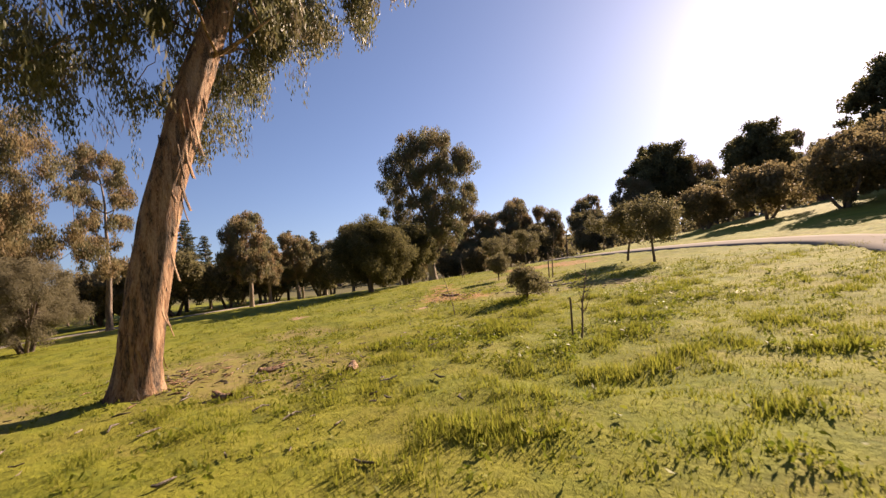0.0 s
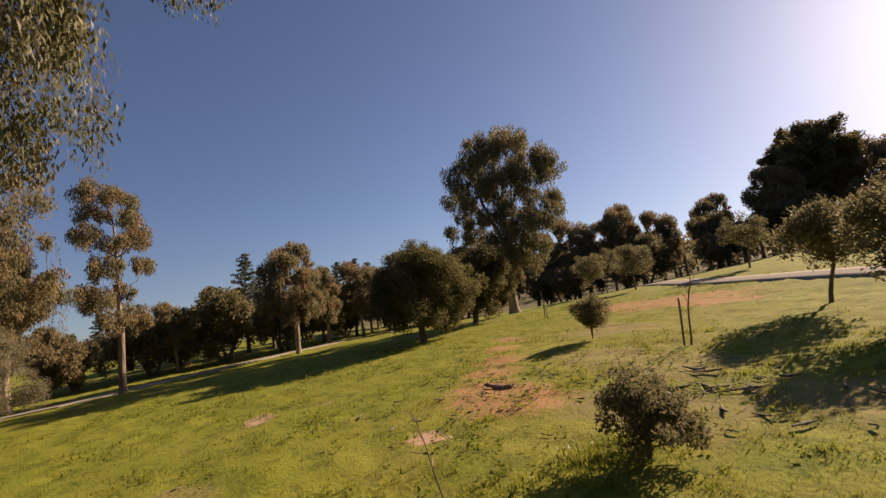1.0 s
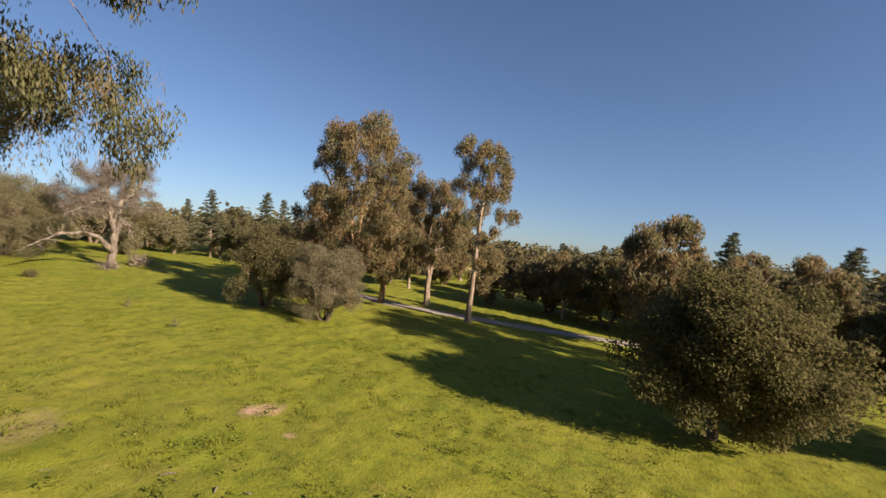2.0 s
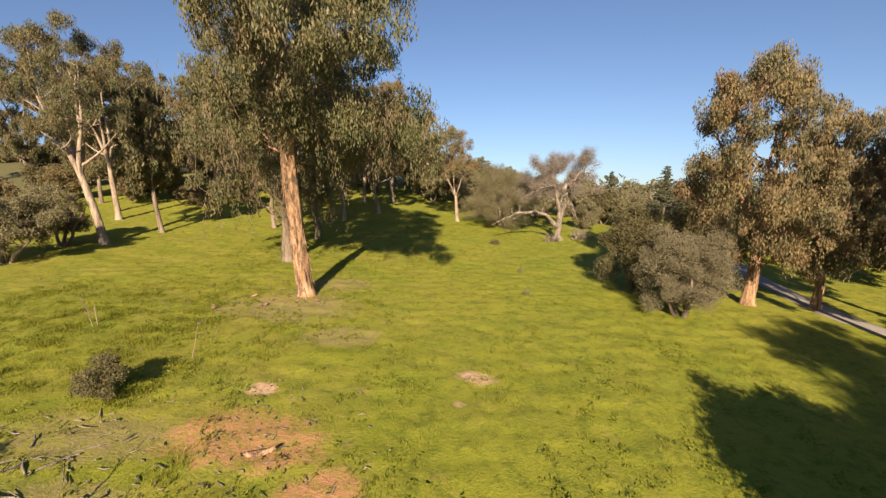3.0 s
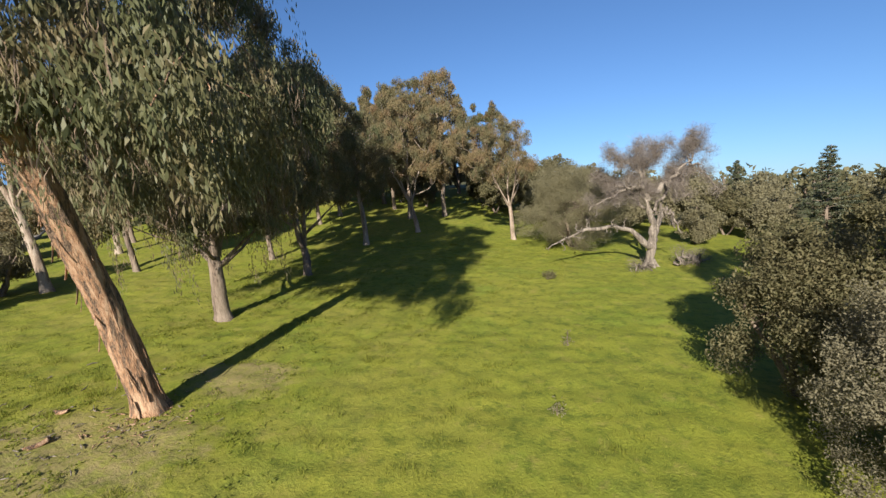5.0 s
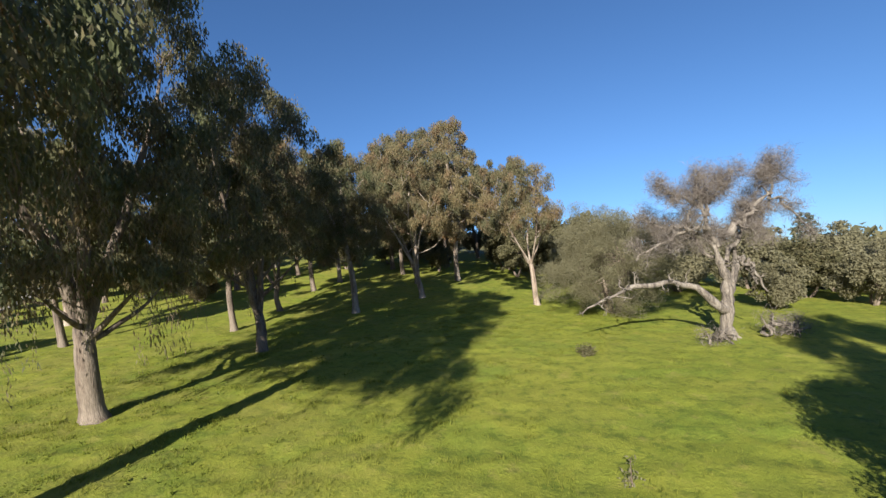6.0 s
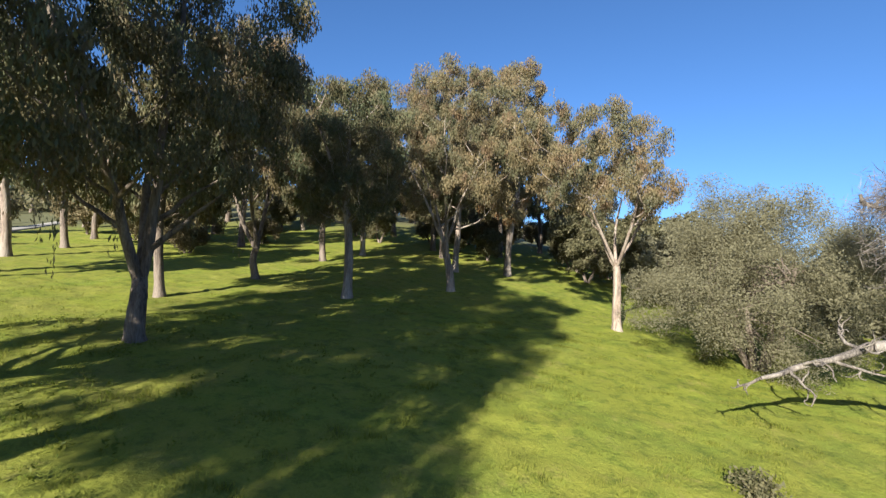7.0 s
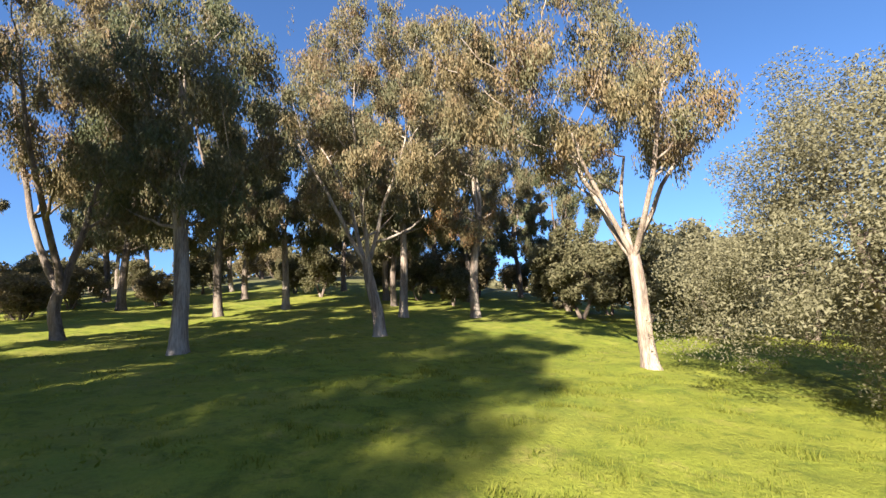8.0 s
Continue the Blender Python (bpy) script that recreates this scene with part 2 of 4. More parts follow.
def at_fraction(pts, f):
    i = f * (len(pts) - 1)
    k = min(int(i), len(pts) - 2)
    return pts[k] + (pts[k + 1] - pts[k]) * (i - k), pts[k + 1] - pts[k]


def thing(name, x, y, label, category, group="", sink=0.12):
    e = new(name)
    e.location = (x, y, float(ground_z(x, y)) - sink)
    e.empty_display_size = 0.2
    return tagged(e, label, category, group)


def eucalyptus(x, y, h, seed, label, spread=0.28, lean=(0, 0), bark=None, leaf=None, clear=0.35, plumes=40, trunk_r=None,
               per=70, leaf_len=0.24, forks=2, strands=(), sides=10, size=0.8, group="eucalyptus trees", shift=(0, 0), rusty=0, fork=None, limb=0.022, grooves=0.0, boughs=(), dead=(), flare=0.2):
    """A gum tree. Plumes of hanging leaves fill an uneven crown; every plume hangs on a limb that
    leaves the lower wood where it is nearest and climbs to it. strands: (number, length, direction x, direction y)."""
    rs = np.random.RandomState(seed)
    root = thing("eucalyptus_tree", x, y, label, "tree", group)
    bark, leaf = bark or BARK_GREY, leaf or EUC
    trunk_r = trunk_r or h * 0.02
    g = Geo()
    fork_h = h * (fork or clear + 0.06)
    n = 24 if grooves else 12
    f = np.linspace(0, 1, n + 1)
    wav = np.stack([np.sin(f * 3 + seed), np.cos(f * 2.6 + seed * 1.7), 0 * f], -1) * 0.016 * h * f[:, None]
    trunk = np.stack([lean[0] * fork_h * f**1.3, lean[1] * fork_h * f**1.3, fork_h * f], -1) + wav
    tr = trunk_r * (1.0 - 0.3 * f)
    tr[0] *= 1.45
    tr[1] *= 1.12
    g.tube(trunk, tr, sides + 4, 0.16, rs, grooves)
    low = int(n * min(0.9, clear / (fork or clear + 0.06) * 0.92))
    wood, wr = list(trunk[low:]), list(tr[low:] * 0.6)
    top = trunk[-1]
    for k in range(forks):
        a = seed + k * 6.28 / max(forks, 1)
        t = 0.05 if forks == 1 else flare + 0.6 * flare * rs.rand()
        d = np.array([math.cos(a) * t + lean[0] * 0.6, math.sin(a) * t + lean[1] * 0.6, 1.0])
        p = curve_points(rs, top - np.array([0, 0, 0.15]), d, (h - fork_h) * (0.88 - 0.14 * (k > 0)) * (1.0 if flare < 0.25 else 0.68), 10, 0.03, 0.07)
        r = np.linspace(tr[-1] * (0.82 if flare < 0.25 else 0.55), 0.03, len(p))
        g.tube(p, r, sides, 0.1, rs)
        wood += list(p)
        wr += list(r)
    spots, tries = [], 0
    cx, cy = lean[0] * fork_h * 1.4 + shift[0], lean[1] * fork_h * 1.4 + shift[1]
    gap = size * 1.05
    while len(spots) < plumes and tries < plumes * 40:
        tries += 1
        if tries % (plumes * 8) == 0:
            gap *= 0.85
        u = rs.rand()
        zz = h * (clear + (0.97 - clear) * u)
        rad = h * spread * math.sin(math.pi * (0.16 + 0.74 * u)) ** 0.6
        a = rs.rand() * 6.28
        rr = rad * (0.25 + 0.75 * rs.rand() ** 0.5) * (0.82 + 0.25 * math.sin(2 * a + seed) + 0.12 * math.sin(5 * a + 2 * u * 6))
        p = np.array([cx * min(1, u * 2) + rr * math.cos(a), cy * min(1, u * 2) + rr * math.sin(a), zz])
        if all(np.linalg.norm((p - s) * np.array([1, 1, 0.8])) > gap for s in spots):
            spots.append(p)
    spots += [np.array(s, float) for s in boughs]
    hung = {tuple(map(float, s)) for s in boughs}
    spots.sort(key=lambda p: np.linalg.norm(p[:2] - np.array([cx, cy])) + 0.15 * p[2])
    for p in spots:
        w = np.array(wood)
        d = p - w
        hor = np.linalg.norm(d[:, :2], axis=1)
        cost = np.linalg.norm(d, axis=1) + 3.0 * np.maximum(0, 0.75 * hor - d[:, 2])
        if tuple(p) in hung:
            cost = np.linalg.norm(d, axis=1) + 4.0 * np.maximum(0, 0.7 + d[:, 2])
        k = int(np.argmin(cost))
        s, r0 = w[k], min(wr[k] * 0.72, 0.022 + limb * np.linalg.norm(d[k]))
        c1 = s + (p - s) * np.array([0.55, 0.55, 0.3]) + rs.randn(3) * 0.08 * np.linalg.norm(p - s)
        t = np.linspace(0, 1, 8)[:, None]
        pts = s * (1 - t) ** 2 + c1 * 2 * t * (1 - t) + p * t * t + rs.randn(8, 3) * 0.02 * np.sin(t * 3.14)
        r = np.linspace(r0, 0.012, 8)
        g.tube(pts, r, 6)
        wood += list(pts[2:])
        wr += list(r[2:])
    airy = np.repeat([0.6 if tuple(p) in hung else 1.0 for p in spots], 7)
    spots = np.array(spots)
    m = 7
    reach = np.repeat(size * (0.5 + 0.5 * rs.rand(len(spots))), m)
    d = rs.randn(len(spots) * m, 3)
    d /= np.linalg.norm(d, axis=1, keepdims=True)
    cs = np.repeat(spots, m, 0) + d * (reach * 0.62)[:, None] * np.array([1, 1, 0.85])
    rr = reach * (0.36 + 0.26 * rs.rand(len(cs)))
    v, q = leaves(rs, cs, rr, per, leaf_len, 0.3, 0.7, 1.2, 0.42, airy)
    hang = rs.rand(len(cs)) < np.where(airy < 1, 0.5, 0.3)
    v2, q2 = leaves(rs, cs[hang] - np.stack([0 * rr[hang], 0 * rr[hang], rr[hang] * 1.1], -1), rr[hang] * 0.6, per * 0.3, leaf_len, 0.25, 0.85, 1.6, 0.6)
    q = np.concatenate([q, q2 + len(v)])
    v = np.concatenate([v, v2])
    for number, reach, sx, sy in strands:
        score = spots[:, 0] * sx + spots[:, 1] * sy - 0.35 * spots[:, 2] + rs.rand(len(spots)) * 2
        pick = np.argsort(-score)[: max(6, len(spots) // 2)]
        pp = spots[pick[rs.randint(len(pick), size=number)]] + rs.randn(number, 3) * np.array([0.6, 0.6, 0.3])
        cc, r2 = [], []
        for p in pp:
            ln = min(reach * (0.35 + 0.65 * rs.rand()), p[2] - 1.3)
            sway = rs.randn(2) * 0.06
            for s in np.arange(0, max(ln, 0.3), 0.13):
                cc.append(p + np.array([sway[0] * s, sway[1] * s, -s]))
                r2.append(0.07 + 0.13 * rs.rand())
        v2, q2 = leaves(rs, cc, r2, 5, leaf_len * 0.9, 0.2, 0.88, 1.0)
        q = np.concatenate([q, q2 + len(v)])
        v = np.concatenate([v, v2])
    part("trunk", g.mesh("trunk", [bark]), root)
    if dead:
        cc, r2 = [], []
        for number, reach, sx, sy in dead:
            score = spots[:, 0] * sx + spots[:, 1] * sy - 0.8 * spots[:, 2] + rs.rand(len(spots)) * 1.5
            pick = np.argsort(-score)[: max(5, len(spots) // 4)]
            for p in spots[pick[rs.randint(len(pick), size=number)]] + rs.randn(number, 3) * np.array([0.5, 0.5, 0.25]):
                ln, sway = reach * (0.4 + 0.6 * rs.rand()), rs.randn(2) * 0.08
                for s in np.arange(0, min(ln, p[2] - 1.6), 0.12):
                    cc.append(p + np.array([sway[0] * s, sway[1] * s, -s]))
                    r2.append(0.1 + 0.12 * rs.rand())
        dv, dq = leaves(rs, cc, r2, 3, 0.26, 0.05, 0.82, 1.0)
        tagged(part("dry_foliage", make_mesh("dry_foliage", dv, dq, [DRY_STRAND]), root, "hanging strands of dry brown twigs"), kind="stuff")
    part("crown", make_mesh("crown", v, q, [leaf]), root, "plumes of narrow hanging leaves with gaps")
    if rusty:
        pick = spots[np.argsort(spots[:, 2])[:rusty]]
        v, q = leaves(rs, np.repeat(pick, 6, 0) + rs.randn(rusty * 6, 3) * 0.3, np.full(rusty * 6, 0.3), 60, leaf_len, 0.24, 0.7, 1.2)
        part("dead_foliage", make_mesh("dead_foliage", v, q, [RUSTY]), root, "dry rust-coloured leaf plume")
    return root


def dome_tree(x, y, h, w, seed, label, leaf=None, bark=None, stems=3, per=150, leaf_len=0.16, clumps=60, name="olive_tree", group="olive trees", skirt=0.25, flat=0.8, clump=0.62, category="tree", belly=0.25):
    """A rounded evergreen with several stems, its crown made of many small leaf clumps with an uneven outline."""
    rs = np.random.RandomState(seed)
    root = thing(name, x, y, label, category, group)
    g = Geo()
    cz = h * (0.5 + skirt * 0.5)
    half = h - cz
    cs, rr = [], []
    lobes = rs.randn(16, 3)
    lobes /= np.linalg.norm(lobes, axis=1, keepdims=True)
    for k in range(clumps):
        d = rs.randn(3)
        d /= np.linalg.norm(d)
        bulge = 0.64 + 0.36 * max(0.0, float(np.max(lobes @ d))) ** 9
        p = d * bulge * rs.rand() ** 0.27 * np.array([w * 0.5, w * 0.5, half])
        if p[2] < 0:
            p[:2] *= 1 + belly * min(1.0, -p[2] / half)
        cs.append(p + np.array([0, 0, cz]))
        rr.append(clump * (0.5 + 0.65 * rs.rand() ** 1.4))
        if k % 4 == 0:
            cs.append(p * (1.06 + 0.1 * rs.rand()) + np.array([0, 0, cz + 0.1 * clump]))
            rr.append(clump * (0.25 + 0.2 * rs.rand()))
    cs = np.array(cs)
    for k in range(stems):
        a = k * 6.28 / stems + rs.rand()
        d = np.array([math.cos(a) * 0.45, math.sin(a) * 0.45, 1.0]) if stems > 1 else np.array([0.05, 0.05, 1.0])
        r0 = max(0.03, 0.04 * h / math.sqrt(stems + 1))
        pts = curve_points(rs, (0.12 * math.cos(a) * (stems > 1), 0.12 * math.sin(a) * (stems > 1), 0), d, h * 0.55, 6, 0.05, 0.14)
        g.tube(pts, np.linspace(r0 * 1.25, r0 * 0.5, len(pts)), 8, 0.15, rs)
        for j in range(max(3, clumps // (stems * 3))):
            t = cs[rs.randint(len(cs))] * np.array([0.7, 0.7, 0.9])
            s, _ = at_fraction(pts, 0.45 + 0.5 * rs.rand())
            m = (s + t) / 2 + rs.randn(3) * 0.12 * h * 0.3
            g.tube(np.array([s, m, t]), [r0 * 0.3, r0 * 0.18, 0.008], 5)
    v, q = leaves(rs, cs, rr, per, leaf_len, 0.42, 0.15, flat)
    part("trunk", g.mesh("trunk", [bark or BARK_GREY]), root)
    part("crown", make_mesh("crown", v, q, [leaf or OLIVE]), root)
    return root


def bare_tree(x, y, h, seed, label):
    """An old oak with twisted bleached limbs and a haze of fine leafless twigs. Limbs are given to the right, back and up."""
    rs = np.random.RandomState(seed)
    root = thing("old_oak_tree", x, y, label, "tree")
    axes = np.array([[0.95, 0.3, 0], [-0.3, 0.95, 0], [0, 0, h / 8.6]])
    ends = []

    def bent(points, r0, r1, g, sides, wiggle):
        pts = np.array(points, float) @ axes
        for _ in range(2):
            mid = (pts[:-1] + pts[1:]) / 2 + rs.randn(len(pts) - 1, 3) * wiggle
            out = np.empty((len(pts) + len(mid), 3))
            out[0::2], out[1::2] = pts, mid
            pts = out
            wiggle *= 0.5
        pts[1:-1] = (pts[:-2] + pts[1:-1] * 2 + pts[2:]) / 4
        g.tube(pts, np.linspace(r0, r1, len(pts)) * (1 + 0.16 * rs.randn(len(pts)) * (np.arange(len(pts)) > 0)), sides, 0.2, rs)
        return pts

    def twigs(g, pts, r, n, ln, depth, start=0.25, lift=0.3):
        for k in range(n):
            s, d = at_fraction(pts, min(0.98, start + (1 - start) * (k + rs.rand()) / n))
            d = d / (np.linalg.norm(d) + 1e-9) * 0.5 + rs.randn(3) * 0.8
            d[2] += lift
            p = curve_points(rs, s, d, ln * (0.6 + 0.8 * rs.rand()), 7, 0.03, 0.42)
            g.tube(p, np.linspace(r, r * 0.35, len(p)), 5 if depth else 4)
            if depth:
                twigs(g, p, r * 0.5, 4, ln * 0.5, depth - 1, 0.3, lift)
            else:
                ends.extend([p[3], p[-1]])

    trunk = Geo()
    bent([(0, 0, 0), (0.0, 0, 0.5), (0.08, 0, 1.1), (0.18, 0.05, 1.8), (0.22, 0.05, 2.6)], 0.25, 0.19, trunk, 14, 0.04)
    bent([(0.1, 0.1, 0.9), (0.38, 0.15, 1.7), (0.55, 0.1, 2.6), (0.72, 0.1, 3.3), (0.68, 0.1, 3.85)], 0.16, 0.06, trunk, 10, 0.05)
    for a in range(5):
        c, s = math.cos(a * 1.26), math.sin(a * 1.26)
        trunk.tube(np.array([[0.12 * c, 0.12 * s, 0.5], [0.3 * c, 0.3 * s, 0.16], [0.5 * c, 0.5 * s, 0.02]]), [0.12, 0.09, 0.04], 7, 0.2, rs)
    part("trunk", trunk.mesh("trunk", [BARK_DEAD]), root, "grey weathered forking trunk")
    def limb(name, start, end, rise, r0, r1, n, ln, depth, lift, label=""):
        """A limb that arches from start to end, with n twigs on it."""
        t = np.linspace(0, 1, 6)[:, None]
        pts = np.array(start) * (1 - t) + np.array(end) * t + np.array([0, 0, rise]) * np.sin(np.pi * t**0.7)
        g = Geo()
        twigs(g, bent(pts, r0, r1, g, 9, 0.13), max(0.018, r1 * 1.1), n, ln, depth, 0.25, lift)
        part(name, g.mesh(name, [BARK_DEAD]), root, label)

    limb("limb", (0.2, 0.05, 2.4), (-0.7, 0, 7.0), 0.0, 0.18, 0.035, 10, 0.85, 2, 0.15)
    limb("limb", (0, 0, 4.1), (-1.95, -0.3, 5.2), 0.45, 0.13, 0.04, 6, 0.6, 1, 0.0)
    limb("limb", (-0.9, -0.3, 5.05), (-3.4, -0.3, 3.9), 0.25, 0.085, 0.025, 12, 0.6, 1, -0.1)
    limb("limb", (0.08, -0.05, 1.3), (-5.5, -0.5, 2.25), 1.25, 0.17, 0.03, 13, 0.6, 1, 0.25)
    limb("limb", (0.15, 0.05, 4.6), (2.6, 0.3, 6.2), 0.12, 0.13, 0.04, 8, 0.75, 2, 0.15)
    limb("limb", (2.4, 0.3, 6.0), (3.8, 0.2, 4.2), 0.45, 0.06, 0.02, 9, 0.55, 1, -0.2)
    limb("limb", (1.9, 0.3, 5.65), (2.1, 0.2, 4.1), 0.0, 0.05, 0.02, 7, 0.5, 1, -0.2)
    limb("limb", (2.5, 0.3, 6.1), (2.9, 0.4, 7.4), 0.0, 0.06, 0.02, 9, 0.75, 2, 0.25)
    limb("limb", (0.5, 0.1, 2.5), (1.9, 0.15, 1.9), 1.3, 0.11, 0.035, 5, 0.4, 1, -0.3)
    limb("limb", (1.25, 0.1, 3.45), (1.4, 0, 2.3), 0.1, 0.06, 0.03, 3, 0.4, 1, -0.3)
    limb("limb", (-0.2, 0.1, 5.5), (-1.6, 0.4, 6.8), 0.1, 0.07, 0.02, 9, 0.75, 2, 0.2)
    limb("limb", (-0.2, 0.1, 5.7), (0.7, 0.3, 7.1), 0.1, 0.07, 0.02, 9, 0.75, 2, 0.2)
    limb("limb", (0.1, 0.2, 3.6), (-2.0, 2.3, 5.9), 0.2, 0.09, 0.025, 8, 0.8, 2, 0.1)
    limb("limb", (0.4, 0.2, 3.4), (3.2, 1.7, 5.9), 0.2, 0.09, 0.025, 9, 0.8, 2, 0.1)
    # fallen branches at the foot
    for x0, x1, y in ((-0.3, -1.4, -0.8), (1.2, 2.6, -0.3), (1.6, 3.3, 0.25)):
        limb("fallen_branch", (x0, y * 0.6, 0.25), (x1, y, 0.06), 0.3, 0.07, 0.03, 9, 0.6, 1, 0.3, "bleached fallen branch at the foot of the trunk")
    cs = np.array(ends)
    low = cs[cs[:, 2] < 1.6]
    cs = np.concatenate([cs[cs[:, 2] > h * 0.42], low[::2]])
    v, q = leaves(rs, cs, np.full(len(cs), 0.4), 22, 0.3, 0.026, -0.1, 0.9)
    tagged(part("twig_haze", make_mesh("twig_haze", v, q, [STRAW]), root, "haze of fine brown leafless twigs"), kind="stuff")
    return root


def cedar(x, y, h, seed, label, w=0.3):
    """A cedar with flat tiers of branches."""
    rs = np.random.RandomState(seed)
    root = thing("cedar_tree", x, y, label, "tree", "cedar trees")
    g = Geo()
    pts = curve_points(rs, (0, 0, 0), (0, 0, 1), h, 8, 0.05, 0.02)
    g.tube(pts, np.linspace(h * 0.022, 0.02, len(pts)), 8)
    cs, rr = [], []
    n = int(h * 9)
    for k in range(n):
        f = 0.16 + 0.83 * (k + rs.rand() * 2) / (n + 2)
        s, _ = at_fraction(pts, min(0.995, f))
        ln = h * w * (1.0 - f) ** 0.85 * (0.5 + 0.75 * rs.rand()) + 0.12
        a = k * 2.4 + rs.rand()
        b = curve_points(rs, s, (math.cos(a), math.sin(a), 0.25), ln, 4, -0.03, 0.08)
        g.tube(b, np.linspace(0.045, 0.01, len(b)), 4)
        for j in range(4):
            p, _ = at_fraction(b, 0.35 + 0.21 * j)
            cs.append(p)
            rr.append(0.16 + 0.09 * ln)
    v, q = leaves(rs, np.array(cs) + rs.randn(len(cs), 3) * np.array([0.1, 0.1, 0.05]), rr, 24, 0.28, 0.22, 0.1, 0.38)
    part("trunk", g.mesh("trunk", [BARK_GREY]), root)
    part("crown", make_mesh("crown", v, q, [CEDAR]), root, "flat tiers of dark needles")
    return root


# ---- ground ----
def relief(x, y):
    """Low mounds and tussocks of the meadow."""
    near = np.exp(-np.maximum(0, np.hypot(x, y - 20) - 45) / 40)
    return near * (0.022 * waves(x, y, 1, 2.8) + 0.018 * waves(x, y, 2, 1.0))


def build_ground():
    def axis(lo, hi, fine_lo, fine_hi, step):
        a = np.arange(fine_lo, fine_hi + step, step)
        out, s, p = [], step, fine_hi
        while p < hi:
            s *= 1.25
            p += s
            out.append(p)
        left, s, p = [], step, fine_lo
        while p > lo:
            s *= 1.25
            p -= s
            left.append(p)
        return np.concatenate([left[::-1], a, out])

    xs, ys = axis(-2500, 2500, -24, 18, 0.21), axis(-2500, 2500, -10, 52, 0.21)
    gx, gy = np.meshgrid(xs, ys)
    z = ground_z(gx, gy)
    rs = np.random.RandomState(3)
    z = z + relief(gx, gy) + 0.012 * rs.randn(*z.shape)
    v = np.stack([gx, gy, z], -1).reshape(-1, 3)
    n = len(xs)
    i = (np.arange(len(ys) - 1)[:, None] * n + np.arange(n - 1)[None]).ravel()
    q = np.stack([i, i + 1, i + n + 1, i + n], -1)
    ob = new("ground", make_mesh("ground", v, q, [GROUND], True))
    tagged(ob, "sloping meadow of short bright green grass with bare soil patches", "ground", kind="structure")


def ground_material():
    m, nt, p = nodes_of("meadow")
    tc = nt.nodes.new("ShaderNodeTexCoord")
    big = noise_tex(nt, 0.12, 3.0)
    mid = noise_tex(nt, 0.9, 5.0, 0.65)
    fine = noise_tex(nt, 14.0, 5.0, 0.7)
    c = ramp(nt, mid, [(0.3, (0.092, 0.122, 0.011)), (0.5, (0.197, 0.208, 0.019)), (0.72, (0.25, 0.237, 0.027))])
    c = mix(nt, ramp(nt, big, [(0.42, (0, 0, 0)), (0.62, (0.75, 0.75, 0.75))]), c, (0.272, 0.245, 0.034))
    weed = noise_tex(nt, 0.35, 4.0, 0.7)
    c = mix(nt, ramp(nt, weed, [(0.52, (0, 0, 0)), (0.7, (0.7, 0.7, 0.7))]), c, (0.11, 0.185, 0.018))
    c = mix(nt, 0.45, c, mix(nt, fine, (0.07, 0.1, 0.009), (0.325, 0.335, 0.047)))
    # shade of grass clumps painted as dark specks, then tan dead thatch
    spots = noise_tex(nt, 2.7, 7.0, 0.75)
    c = mix(nt, ramp(nt, spots, [(0.38, (0.75, 0.75, 0.75)), (0.51, (0, 0, 0))]), c, mix(nt, fine, (0.045, 0.075, 0.008), (0.13, 0.15, 0.02)))
    c = mix(nt, ramp(nt, noise_tex(nt, 1.6, 7.0, 0.78), [(0.55, (0, 0, 0)), (0.68, (0.5, 0.5, 0.5))]), c, mix(nt, fine, (0.2, 0.16, 0.04), (0.38, 0.31, 0.09)))
    sep = nt.nodes.new("ShaderNodeSeparateXYZ")
    nt.links.new(tc.outputs["Object"], sep.inputs[0])
    west = calc(nt, "DIVIDE", calc(nt, "SUBTRACT", 0.0, sep.outputs[0]), 7.0, True)
    tan = ramp(nt, noise_tex(nt, 0.5, 6.0, 0.72), [(0.44, (0, 0, 0)), (0.62, (1, 1, 1))])
    c = mix(nt, calc(nt, "MULTIPLY", calc(nt, "MULTIPLY", tan, 0.4), calc(nt, "ADD", 0.25, calc(nt, "MULTIPLY", west, 0.75))), c, mix(nt, fine, (0.17, 0.135, 0.035), (0.33, 0.285, 0.07)))
    # dull scrub beyond the park
    yy = calc(nt, "SUBTRACT", sep.outputs[1], 20.0)
    far = calc(nt, "SQRT", calc(nt, "ADD", calc(nt, "MULTIPLY", sep.outputs[0], sep.outputs[0]), calc(nt, "MULTIPLY", yy, yy)))
    c = mix(nt, calc(nt, "DIVIDE", calc(nt, "SUBTRACT", far, 46.0), 14.0, True), c, mix(nt, mid, (0.07, 0.075, 0.03), (0.16, 0.14, 0.065)))
    # bare soil: reddish, and dry grey-brown
    warp = noise_tex(nt, 1.3, 5.0, 0.7)
    speck = ramp(nt, noise_tex(nt, 4.0, 4.0, 0.75), [(0.42, (0, 0, 0)), (0.6, (1, 1, 1))])

    def patches(places):
        total = None
        for x, y, rx, ry in places:
            dx = calc(nt, "DIVIDE", calc(nt, "SUBTRACT", sep.outputs[0], x), rx)
            dy = calc(nt, "DIVIDE", calc(nt, "SUBTRACT", sep.outputs[1], y), ry)
            d = calc(nt, "ADD", calc(nt, "MULTIPLY", dx, dx), calc(nt, "MULTIPLY", dy, dy))
            f = calc(nt, "SUBTRACT", 1.5, calc(nt, "ADD", d, calc(nt, "MULTIPLY", calc(nt, "SUBTRACT", warp, 0.5), 4.5)), True)
            total = f if total is None else calc(nt, "MAXIMUM", total, f)
